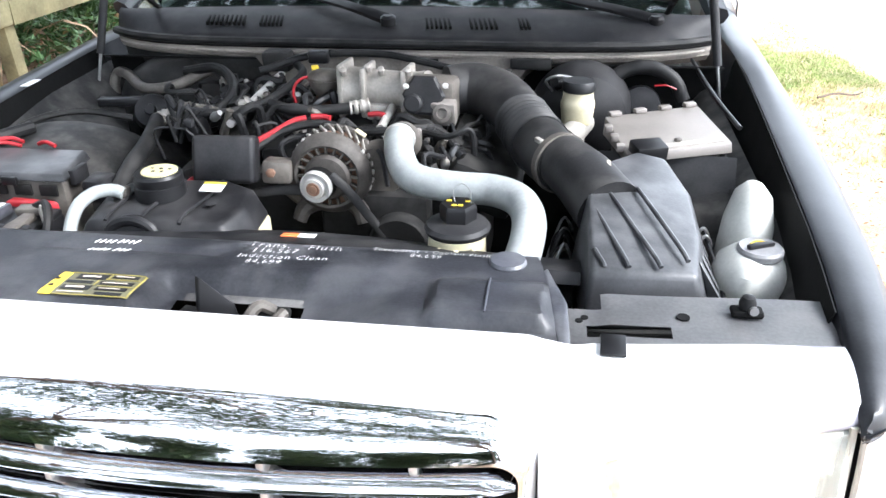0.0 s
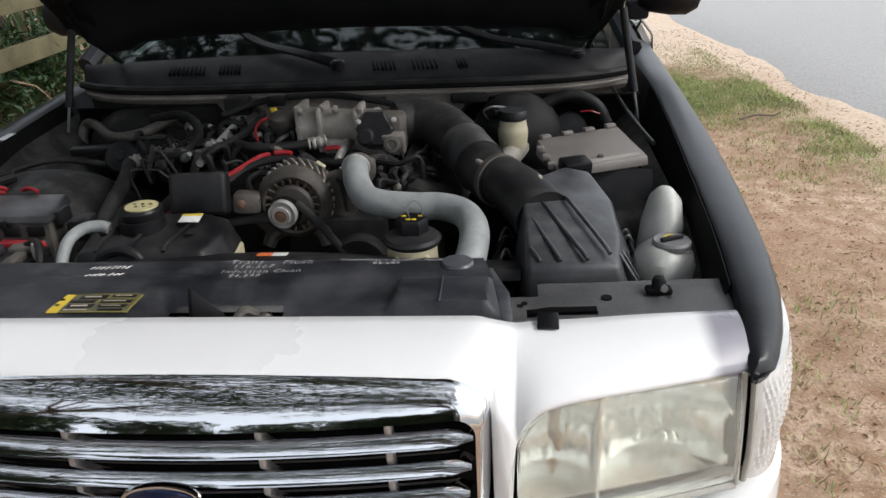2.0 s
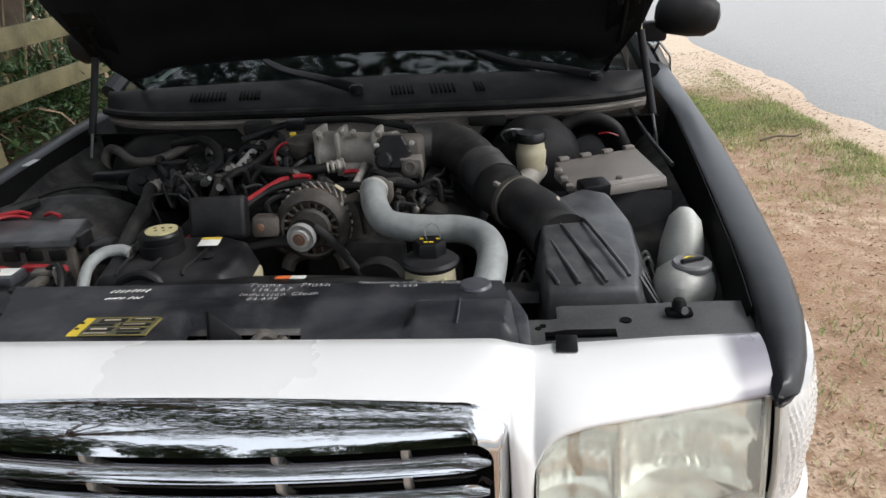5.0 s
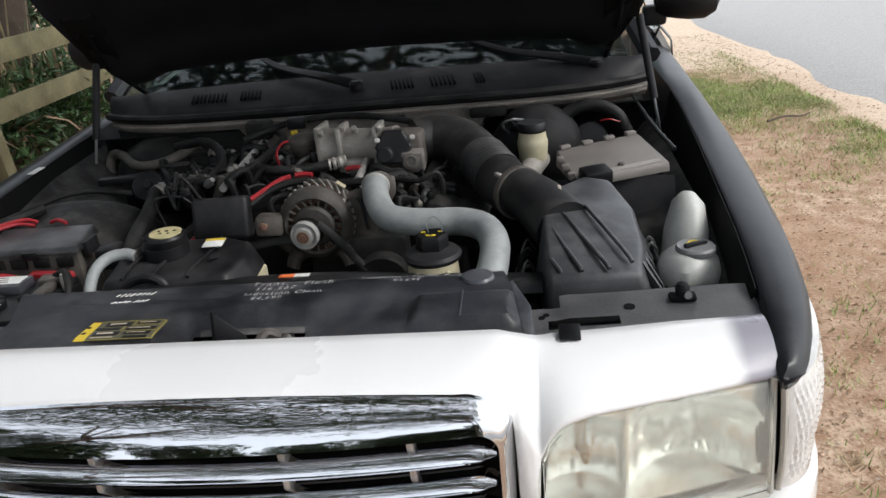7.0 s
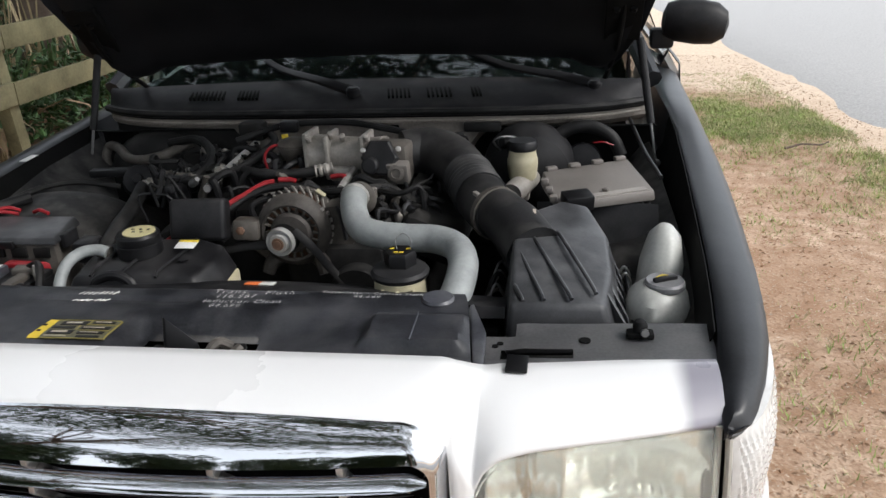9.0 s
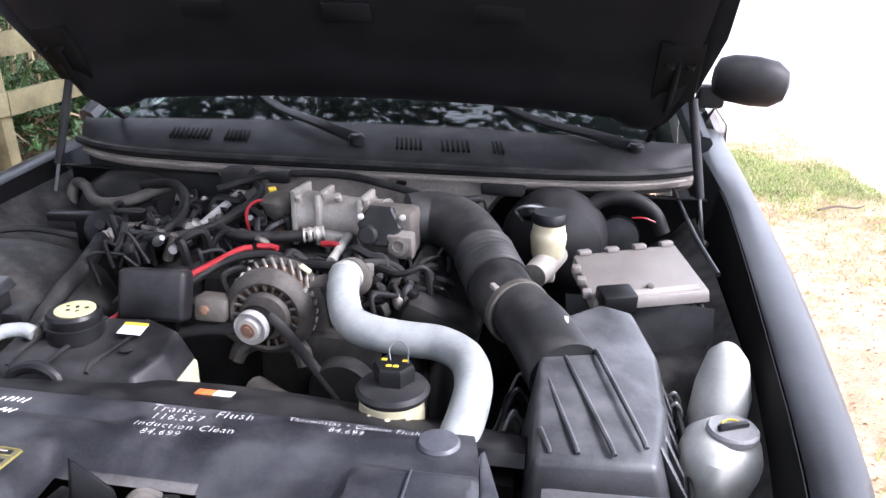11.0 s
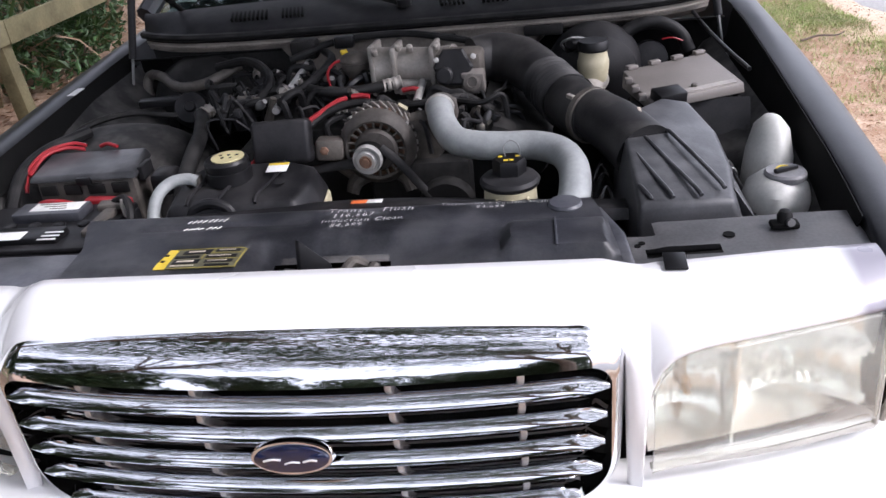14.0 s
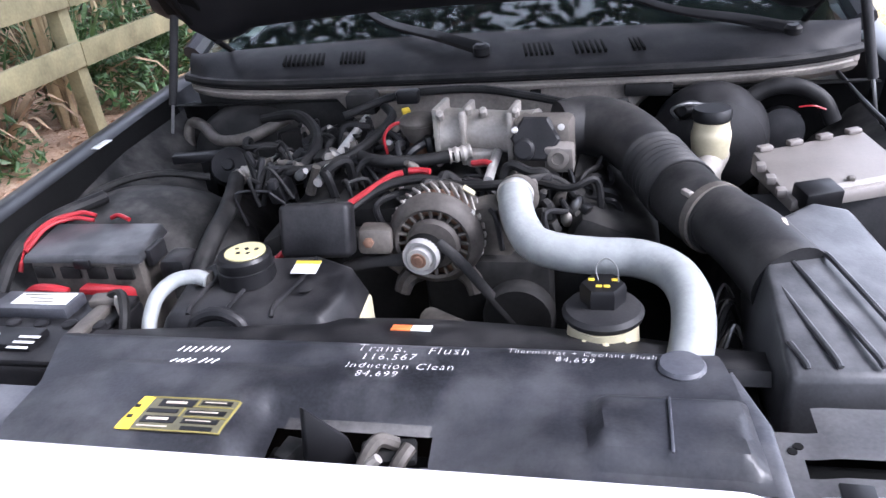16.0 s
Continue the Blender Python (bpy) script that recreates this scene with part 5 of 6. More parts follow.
degas = thing("coolant_bottle", (-0.23, 0.57, 0.62), "black coolant bottle with pale cap and label", "coolant bottle")
low = [(-0.372, 0.474), (-0.105, 0.484), (-0.082, 0.56), (-0.088, 0.635), (-0.16, 0.665), (-0.35, 0.655), (-0.385, 0.60)]
top = [(-0.355, 0.490, 0.826), (-0.125, 0.500, 0.826), (-0.104, 0.562, 0.834), (-0.108, 0.622, 0.842), (-0.17, 0.650, 0.846), (-0.335, 0.640, 0.844), (-0.365, 0.595, 0.838)]
part("shell", prism(low, 0.785, 0.84, 0.010, top=top, seg=3), "black", degas, "", 50)
part("lower_shell", prism([(x * 0.985 - 0.003, y + 0.004) for x, y in low], 0.62, 0.784, 0.006), "cream", degas, "yellowed translucent lower half")
for x0, x1 in ((-0.262, -0.245), (-0.192, -0.172), (-0.322, -0.31)):
    part("groove_rib", tube([(x0, 0.496, 0.826), (x0, 0.52, 0.8335), (x1, 0.60, 0.8425), (x1, 0.64, 0.845)], 0.0035, 6), "black", degas)
part("front_arch", tube([(-0.318, 0.490, 0.79), (-0.308, 0.493, 0.818), (-0.274, 0.496, 0.829), (-0.242, 0.493, 0.818), (-0.232, 0.490, 0.79)], 0.010, 10), "black", degas)
part("neck", lathe([(0.044, 0.835), (0.043, 0.858), (0.036, 0.862)], (-0.267, 0.591, 0), seg=28), "black_clean", degas)
cap = part("cap", lathe([(0.040, 0.858), (0.042, 0.862), (0.042, 0.874), (0.038, 0.879), (0.003, 0.880)], (-0.267, 0.591, 0), seg=30), "black_clean", degas, "round cap with pale printed top")
part("cap_disc", lathe([(0.031, 0.879), (0.031, 0.8812), (0.003, 0.8815)], (-0.263, 0.591, 0), seg=30), "cap_yellow", cap)
for k in range(5):
    part("cap_print", box((-0.279 + 0.008 * k, 0.591 + 0.007 * (-1) ** k, 0.8818), (0.006, 0.004 + 0.002 * (k % 3), 0.0008), 0.0002, (0, 0, 20 * k)), "black_clean", cap)
part("sticker", box((-0.173, 0.598, 0.8505), (0.040, 0.030, 0.0015), 0.0004, (8, 0, 0)), "paper", degas, "white warning sticker")
part("sticker_top", box((-0.173, 0.610, 0.8528), (0.040, 0.008, 0.0015), 0.0004, (8, 0, 0)), "yellow", degas)
part("eyelet", lathe([(0.008, 0), (0.010, 0.003), (0.005, 0.003)], (-0.158, 0.552, 0.838), (0, -0.1, 1), 14), "mid", degas)
hoses = thing("overflow_hose", (-0.38, 0.53, 0.74), "short pale grey overflow hose", "hose")
part("hose", tube([(-0.320, 0.562, 0.846), (-0.338, 0.562, 0.852), (-0.368, 0.550, 0.850), (-0.386, 0.522, 0.835), (-0.390, 0.492, 0.800), (-0.389, 0.480, 0.75)], 0.0112, 14), "hose_grey", hoses)
part("fitting", box((-0.33, 0.57, 0.845), (0.03, 0.02, 0.02), 0.004), "alu_dark", hoses)

# battery and its fuse box
batt = thing("battery", (-0.63, 0.50, 0.60), "black car battery with white labels", "battery")
part("case", box((-0.625, 0.505, 0.69), (0.31, 0.195, 0.19), 0.008), "black", batt)
part("lid", box((-0.625, 0.505, 0.789), (0.305, 0.19, 0.012), 0.004), "black", batt)
part("vent_cap", box((-0.62, 0.548, 0.803), (0.14, 0.055, 0.022), 0.005), "cover", batt)
part("vent_cap", box((-0.62, 0.455, 0.800), (0.14, 0.050, 0.016), 0.005), "black_clean", batt)
part("white_label", box((-0.606, 0.549, 0.8148), (0.100, 0.034, 0.0012), 0.0003, (0, 0, 1)), "paper", batt, "white battery label")
for k in range(3):
    part("label_print", box((-0.620 + 0.01 * k, 0.559 - 0.010 * k, 0.8156), (0.055 - 0.01 * k, 0.003, 0.0008), 0.0002), "olive", batt)
part("side_label", box((-0.665, 0.440, 0.8088), (0.10, 0.032, 0.0012), 0.0003, (0, 0, 1)), "paper", batt)
for k in range(3):
    part("print_bar", box((-0.560, 0.450 - 0.014 * k, 0.8088), (0.035, 0.005, 0.001), 0.0002), "ink", batt)
part("terminal", lathe([(0.010, 0.79), (0.009, 0.81)], (-0.510, 0.570, 0), seg=14), "steel", batt)
for k in range(6):
    part("filler_cap", lathe([(0.012, 0.79), (0.012, 0.799), (0.009, 0.801)], (-0.735 + 0.05 * k, 0.505, 0), seg=14), "black", batt)
part("hold_down", box((-0.50, 0.50, 0.800), (0.025, 0.10, 0.014), 0.004), "alu_dark", batt, "dirty hold-down clamp")
part("wing_nut", lathe([(0.006, 0.79), (0.007, 0.815), (0.004, 0.825)], (-0.47, 0.545, 0), seg=8), "alu", batt)
part("ground_cable", tube([(-0.50, 0.57, 0.81), (-0.47, 0.555, 0.822), (-0.445, 0.52, 0.81), (-0.44, 0.48, 0.76)], 0.008, 8), "rubber", batt)
part("terminal_clamp", box((-0.505, 0.565, 0.806), (0.05, 0.03, 0.014), 0.004, (0, 0, 12)), "alu_dark", batt)
part("red_cover", prism([(-0.592, 0.606), (-0.515, 0.606), (-0.490, 0.622), (-0.59, 0.632)], 0.770, 0.800, 0.006), "red", batt, "red terminal cover")
part("red_cable", tube([(-0.706, 0.622, 0.776), (-0.680, 0.618, 0.790), (-0.650, 0.618, 0.790), (-0.626, 0.622, 0.782)], 0.010, 10), "red", batt, "red battery cable")
fuse = thing("fuse_box", (-0.60, 0.71, 0.66), "black power distribution box with red cables", "fuse box")
part("lid", prism([(-0.722, 0.645), (-0.488, 0.647), (-0.508, 0.775), (-0.732, 0.772)], 0.824, 0.838, 0.005, top=[(-0.716, 0.652, 0.837), (-0.494, 0.654, 0.837), (-0.514, 0.768, 0.846), (-0.726, 0.765, 0.846)]), "airbox", fuse, "flat dusty lid")
part("base", prism([(-0.712, 0.655), (-0.500, 0.657), (-0.52, 0.765), (-0.722, 0.762)], 0.66, 0.822, 0.006), "alu_dark", fuse, "grimy box wall")
for k in range(4):
    part("wall_panel", box((-0.685 + 0.052 * k, 0.652, 0.805), (0.036, 0.006, 0.022), 0.002), "bay", fuse)
part("lid_clip", box((-0.60, 0.645, 0.825), (0.03, 0.008, 0.016), 0.002), "black_clean", fuse)
part("side_clip", box((-0.492, 0.70, 0.822), (0.012, 0.05, 0.03), 0.003), "black", fuse)
for pts in ([(-0.742, 0.66, 0.80), (-0.744, 0.69, 0.835), (-0.728, 0.745, 0.856), (-0.69, 0.785, 0.858), (-0.66, 0.79, 0.85)], [(-0.736, 0.68, 0.83), (-0.725, 0.735, 0.852), (-0.695, 0.772, 0.853), (-0.66, 0.78, 0.845)], [(-0.625, 0.785, 0.848), (-0.605, 0.780, 0.855), (-0.58, 0.772, 0.850)]):
    part("red_cable", tube(pts, 0.0042, 8), "red", fuse)
part("latch_block", box((-0.452, 0.70, 0.795), (0.05, 0.06, 0.05), 0.012), "black", fuse)
part("loom", tube([(-0.75, 0.60, 0.78), (-0.755, 0.68, 0.83), (-0.75, 0.78, 0.845), (-0.70, 0.88, 0.85)], 0.014, 10), "rubber", fuse)


# rounded wheel housings rising into the bay
def dome(c, r, wob=0.03):
    b = bmesh.new()
    bmesh.ops.create_uvsphere(b, u_segments=32, v_segments=18, radius=1)
    for v in b.verts:
        k = 1 + wob * noise.noise(v.co * 2.2) + 0.02 * math.sin(v.co.y * 9) * max(0, v.co.z)
        v.co = Vector(c) + Vector((v.co.x * r[0] * k, v.co.y * r[1] * k, v.co.z * r[2] * k))
    return b


for c, r in (((-0.655, 0.91, 0.695), (0.225, 0.19, 0.150)), ((0.66, 1.02, 0.66), (0.13, 0.22, 0.14))):
    part("wheel_housing", dome(c, r), "apron", car, "dusty dark wheel housing", 60)
part("heater_case", dome((-0.60, 1.34, 0.78), (0.15, 0.10, 0.115)), "bay", car, "dark rounded heater case", 60)
part("ridge", tube([(-0.80, 0.80, 0.80), (-0.74, 0.92, 0.845), (-0.66, 1.0, 0.85), (-0.56, 1.04, 0.825)], 0.008, 8), "bay", car)
label = solo("fender_label", box((-0.822, 1.075, 0.8915), (0.020, 0.052, 0.0015), 0.0004, (2.5, 0, -2)), "paper", "small white sticker on the inner fender edge", "label")

# air conditioning lines
ac = thing("ac_line", (-0.45, 0.90, 0.70), "black air conditioning hose with ribbed metal fitting", "hose")
part("hose", tube([(-0.49, 1.022, 0.828), (-0.455, 0.94, 0.835), (-0.425, 0.84, 0.832), (-0.412, 0.75, 0.82), (-0.41, 0.67, 0.78), (-0.42, 0.62, 0.70)], 0.017, 14), "rubber", ac)
part("crimp", tube([(-0.488, 1.02, 0.828), (-0.475, 1.038, 0.832), (-0.45, 1.06, 0.838)], lambda k: 0.0165 + 0.002 * math.cos(k * 25), 14, 10), "alu", ac)
part("pipe", tube([(-0.45, 1.06, 0.838), (-0.42, 1.09, 0.845), (-0.37, 1.10, 0.85), (-0.33, 1.06, 0.84)], 0.009, 10), "alu", ac)
heater = thing("heater_hose", (-0.65, 1.28, 0.70), "grey bent heater pipe", "hose")
part("pipe", tube([(-0.762, 1.325, 0.78), (-0.766, 1.335, 0.825), (-0.750, 1.340, 0.852), (-0.70, 1.30, 0.855), (-0.62, 1.22, 0.845), (-0.54, 1.22, 0.852), (-0.46, 1.27, 0.88)], 0.0135, 12), "alu_dark", heater)
servo = thing("vacuum_servo", (-0.57, 1.15, 0.70), "small black vacuum servo on a bracket", "servo")
part("drum", lathe([(0.045, -0.03), (0.048, 0.0), (0.04, 0.02), (0.015, 0.026), (0.012, 0.034)], (-0.575, 1.165, 0.80), (0.2, -0.8, 0.5), 22), "black", servo)
part("bracket", box((-0.655, 1.165, 0.825), (0.11, 0.03, 0.022), 0.005, (0, 0, 8)), "black_clean", servo)
part("post", box((-0.63, 1.17, 0.76), (0.03, 0.03, 0.12), 0.005), "deep", servo)

# throttle body and plenum
throttle = thing("throttle_body", (0.06, 1.03, 0.80), "dusty cast aluminium throttle body and intake elbow", "throttle body")
part("plenum", tube([(-0.058, 1.072, 0.902), (-0.02, 1.07, 0.905), (0.04, 1.06, 0.906), (0.10, 1.045, 0.905), (0.13, 1.035, 0.904)], lambda k: 0.050 - 0.010 * math.sin(k * 3.1), 20, flat=0.85), "alu", throttle)
for x, y, h in ((-0.052, 1.068, 0.116), (0.0, 1.062, 0.108), (0.092, 1.045, 0.110)):
    part("flange", box((x, y, 0.902), (0.012, 0.085, h), 0.004, (0, 0, -6)), "alu", throttle)
for x, y, z in ((-0.045, 1.025, 0.948), (0.008, 1.035, 0.955), (0.10, 1.01, 0.955), (0.02, 1.02, 0.855), (0.035, 1.04, 0.948)):
    part("bolt", lathe([(0.008, -0.008), (0.008, 0.006), (0.005, 0.008)], (x, y, z), (0, -0.5, 0.8), 8), "alu", throttle)
part("lower_boss", box((0.03, 1.04, 0.862), (0.06, 0.05, 0.035), 0.008), "alu", throttle)
part("housing", box((0.152, 1.01, 0.898), (0.105, 0.07, 0.095), 0.012, (0, 0, -6)), "alu_dark", throttle)
part("sensor_cap", lathe([(0.045, 0.0), (0.045, 0.012), (0.040, 0.016), (0.003, 0.016)], (0.140, 0.974, 0.915), (-0.1, -1, 0.35), 6), "mid", throttle, "dark grey throttle sensor cover")
part("sensor_plug", lathe([(0.020, 0.0), (0.020, 0.022), (0.015, 0.026), (0.003, 0.026)], (0.122, 0.964, 0.900), (-0.1, -1, 0.3), 20), "mid", throttle)
part("idle_valve", box((0.182, 0.964, 0.884), (0.052, 0.03, 0.052), 0.006, (12, 0, -4)), "pcm", throttle)
part("idle_dial", lathe([(0.019, 0), (0.019, 0.008), (0.011, 0.010), (0.010, 0.006), (0.003, 0.006)], (0.180, 0.950, 0.886), (0, -1, 0.25), 22), "alu_dark", throttle)
for x, z in ((0.104, 0.937), (0.186, 0.940), (0.195, 0.862)):
    part("screw", lathe([(0.006, 0), (0.006, 0.008), (0.003, 0.009)], (x, 0.962, z), (0, -1, 0.3), 8), "steel", throttle)

# exhaust recirculation valve
egr = thing("egr_valve", (-0.12, 1.09, 0.84), "rusty round recirculation valve with a yellow tag", "valve")
part("diaphragm", lathe([(0.022, 0.88), (0.030, 0.895), (0.036, 0.905), (0.036, 0.915), (0.040, 0.917), (0.040, 0.923), (0.034, 0.930), (0.018, 0.936), (0.003, 0.937)], (-0.105, 1.085, 0), seg=26), "alu_dark", egr)
part("stem", lathe([(0.026, 0.83), (0.022, 0.88)], (-0.105, 1.085, 0), seg=18), "rust", egr)
part("yellow_tag", box((-0.140, 1.13, 0.928), (0.017, 0.014, 0.008), 0.002, (20, 0, 30)), "yellow", egr)
part("red_lead", tube([(-0.165, 1.05, 0.86), (-0.168, 1.05, 0.90), (-0.150, 1.06, 0.922), (-0.125, 1.07, 0.922)], 0.0035, 6), "red", egr)

# the engine under all this
engine = thing("engine", (0, 1.05, 0.40), "grimy engine with fuel rails, coils and wiring", "engine")
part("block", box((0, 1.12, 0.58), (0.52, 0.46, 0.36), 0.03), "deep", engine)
part("manifold", box((-0.02, 1.08, 0.79), (0.36, 0.42, 0.08), 0.03), "bay", engine)
for s, mat in ((1, "bay"), (-1, "bay")):
    part("valve_cover", box((0.275 * s, 1.03, 0.775), (0.15, 0.46, 0.09), 0.025, (0, 22 * s, 0)), mat, engine, "dusty valve cover")
for s in (1, -1):
    part("fuel_rail", tube([(0.16 * s - 0.10, 0.90, 0.865), (0.16 * s - 0.10, 1.05, 0.875), (0.16 * s - 0.10, 1.24, 0.885)], 0.009, 10), "steel", engine)
    for k in range(4):
        y = 0.92 + 0.095 * k
        x = 0.205 * s - 0.09
        coil = part("ignition_coil", box((x - 0.05 * s * -1, y, 0.845), (0.035, 0.05, 0.045), 0.008, (0, 14 * s, 10 * s)), "black_clean", engine, "black ignition coil")
        part("plug", box((x + 0.05 * s, y - 0.03, 0.868), (0.018, 0.022, 0.018), 0.004), "mid", coil)
        part("injector", tube([(x, y + 0.02, 0.83), (x - 0.012 * s, y + 0.015, 0.855), (x - 0.025 * s, y + 0.012, 0.885)], lambda k: 0.011 - 0.003 * k, 10), "alu_dark", engine)
part("crossover", tube([(-0.20, 0.985, 0.885), (-0.15, 0.965, 0.880), (-0.08, 0.985, 0.874), (-0.01, 1.01, 0.876)], 0.012, 12), "rubber", engine, "black coolant crossover hose")
part("crossover_end", tube([(-0.03, 1.005, 0.875), (-0.01, 1.012, 0.876), (0.01, 1.02, 0.878)], lambda k: 0.0145 + 0.0015 * math.cos(k * 20), 12), "alu", engine)
for pts in ([(-0.205, 0.785, 0.835), (-0.185, 0.81, 0.852), (-0.150, 0.845, 0.868), (-0.112, 0.879, 0.884), (-0.092, 0.892, 0.886)], [(-0.082, 0.895, 0.888), (-0.06, 0.898, 0.888), (-0.042, 0.895, 0.886)], [(-0.225, 0.735, 0.83), (-0.245, 0.70, 0.83), (-0.262, 0.675, 0.82)], [(0.02, 0.97, 0.872), (0.045, 0.965, 0.876), (0.06, 0.96, 0.872)]):
    part("red_wire", tube(pts, 0.0058, 8), "red", engine, "red battery feed")
part("loom", tube([(-0.20, 0.80, 0.83), (-0.13, 0.86, 0.868), (-0.06, 0.885, 0.876), (0.02, 0.865, 0.870), (0.09, 0.86, 0.874), (0.17, 0.90, 0.868), (0.215, 0.88, 0.84), (0.235, 0.84, 0.81)], 0.009, 10), "rubber", engine)
part("loom", tube([(-0.36, 0.98, 0.84), (-0.33, 0.94, 0.872), (-0.28, 0.96, 0.872), (-0.22, 1.03, 0.88), (-0.18, 1.15, 0.905), (-0.22, 1.24, 0.91)], 0.010, 10), "rubber", engine)
part("front_connector", box((0.135, 0.875, 0.862), (0.028, 0.024, 0.03), 0.005, (0, 0, 15)), "pcm", engine)
part("tensioner", lathe([(0.05, -0.02), (0.055, 0.0), (0.05, 0.04)], (0.075, 0.80, 0.815), (0, 1, 0), 22), "alu_dark", engine)
part("cover_slope", loft([[(0.205, 0.90, 0.845), (0.27, 0.90, 0.815), (0.34, 0.92, 0.74)], [(0.21, 1.0, 0.855), (0.28, 1.02, 0.82), (0.36, 1.04, 0.75)], [(0.22, 1.15, 0.86), (0.30, 1.16, 0.82), (0.38, 1.18, 0.75)]], thick=0.006), "bay", engine)
rng = random.Random(5)
for k in range(74):
    x, y, z = rng.uniform(-0.42, 0.24), rng.uniform(0.88, 1.28), rng.uniform(0.845, 0.885)
    if x > -0.08 and y > 0.93 and x < 0.23:
        y = rng.uniform(0.86, 0.93)
        z = rng.uniform(0.82, 0.855)
    a = rng.uniform(0, 6.28)
    l = rng.uniform(0.05, 0.13)
    pts = [(x, y, z - 0.05)]
    for j in range(1, 4):
        pts.append((x + l * j / 3 * math.cos(a) + rng.uniform(-0.02, 0.02), y + l * j / 3 * math.sin(a) + rng.uniform(-0.02, 0.02), z + rng.uniform(-0.012, 0.018)))
    pts.append((pts[-1][0] + 0.01, pts[-1][1], z - 0.05))
    part("wire", tube(pts, rng.choice((0.003, 0.004, 0.005, 0.0065, 0.009)), 7, 5), rng.choice(("rubber", "rubber", "black_clean", "mid")), engine)
for k in range(64):
    x, y, z = rng.uniform(-0.42, -0.06), rng.uniform(0.90, 1.28), rng.uniform(0.845, 0.885)
    if k % 3 == 0:
        x, y, z = rng.uniform(0.12, 0.24), rng.uniform(0.82, 0.93), rng.uniform(0.80, 0.85)
    if k % 2:
        part("connector", box((x, y, z), (rng.uniform(0.014, 0.03), rng.uniform(0.014, 0.035), rng.uniform(0.012, 0.025)), 0.003, (rng.uniform(-30, 30), rng.uniform(-30, 30), rng.uniform(0, 90))), rng.choice(("black_clean", "mid", "black_clean", "alu_dark", "bay")), engine)
    else:
        part("fitting", lathe([(0.008, -0.015), (0.010, -0.008), (0.010, 0.004), (0.006, 0.010), (0.006, 0.018)], (x, y, z), (rng.uniform(-1, 1), rng.uniform(-1, 0.2), rng.uniform(0.2, 1)), 12), rng.choice(("alu_dark", "alu", "alu_dark", "rod")), engine)
cowl_hose = thing("firewall_hose", (0.20, 1.30, 0.80), "black hose running along the firewall", "hose")
part("hose", tube([(-0.30, 1.20, 0.90), (-0.18, 1.24, 0.93), (-0.02, 1.24, 0.938), (0.10, 1.22, 0.925), (0.22, 1.20, 0.905), (0.30, 1.24, 0.90)], 0.009, 10), "rubber", cowl_hose)
part("hose", tube([(-0.52, 1.26, 0.88), (-0.42, 1.22, 0.90), (-0.34, 1.12, 0.895), (-0.31, 1.02, 0.88), (-0.36, 0.96, 0.84)], 0.012, 10), "rubber", cowl_hose)
part("box", box((-0.27, 1.25, 0.915), (0.07, 0.05, 0.05), 0.01), "bay", cowl_hose)
part("box", box((-0.16, 1.23, 0.93), (0.05, 0.03, 0.03), 0.006), "black_clean", cowl_hose)

# ---- trees round and above the car ----
def leaf_cloud(clumps, count, size, rng, flat=0.6):
    """Many small bent leaves scattered through rounded clumps, as one mesh."""
    verts, faces = [], []
    for (cx, cy, cz, rx, ry, rz) in clumps:
        for _ in range(count):
            while True:
                u = Vector((rng.uniform(-1, 1), rng.uniform(-1, 1), rng.uniform(-1, 1)))
                if u.length < 1 and rng.random() < 0.25 + 0.75 * u.length:
                    break
            c = Vector((cx + u.x * rx, cy + u.y * ry, cz + u.z * rz))
            d = Vector((rng.gauss(0, 1), rng.gauss(0, 1), rng.gauss(0, 1) * flat)).normalized()
            w = d.cross(Vector((rng.gauss(0, 1), rng.gauss(0, 1), 2.0))).normalized()
            s = size * rng.uniform(0.6, 1.3)
            up = d.cross(w) * s * 0.12
            n = len(verts)
            verts += [c - d * s * 0.5, c + w * s * 0.22 + up, c + d * s * 0.5, c - w * s * 0.22 + up]
            faces += [(n, n + 1, n + 2), (n, n + 2, n + 3)]
    me = bpy.data.meshes.new("crown")
    me.from_pydata([tuple(v) for v in verts], [], faces)
    return me


def tree(base, height, spread, clumps_n, seed, per=260, lean=(0, 0), leaf=0.17):
    rng = random.Random(seed)
    x, y, z = base
    t = thing("tree", base, "broad shade tree with small dark leaves", "tree", "trees round the car")
    crown_z = height * 0.72
    tip = (x + lean[0], y + lean[1], crown_z)
    part("trunk", tube([(x, y, z - 0.1), (x + lean[0] * 0.2, y + lean[1] * 0.2, height * 0.3), tip], lambda k: 0.24 - 0.16 * k, 12), "bark", t)
    clumps = []
    for k in range(clumps_n):
        a = rng.uniform(0, 6.28)
        r = spread * math.sqrt(rng.random())
        c = (x + lean[0] + r * math.cos(a), y + lean[1] + r * math.sin(a), crown_z + rng.uniform(-0.22, 0.3) * height * (1 - 0.4 * r / spread))
        clumps.append((*c, rng.uniform(0.5, 1.1), rng.uniform(0.5, 1.1), rng.uniform(0.35, 0.7)))
        if k % 7 == 0:
            part("limb", tube([(x + lean[0] * 0.5, y + lean[1] * 0.5, height * 0.5), ((x + lean[0] + c[0]) / 2, (y + lean[1] + c[1]) / 2, (height * 0.62 + c[2]) / 2 + 0.2), c], lambda q: 0.05 - 0.042 * q, 7, 4), "bark", t)
    me = leaf_cloud(clumps, per, leaf, rng)
    for v in me.vertices:
        v.co = v.co - Vector(base)
    me.materials.append(M["canopy"])
    ob = new("crown", me)
    ob.parent = t
    return t


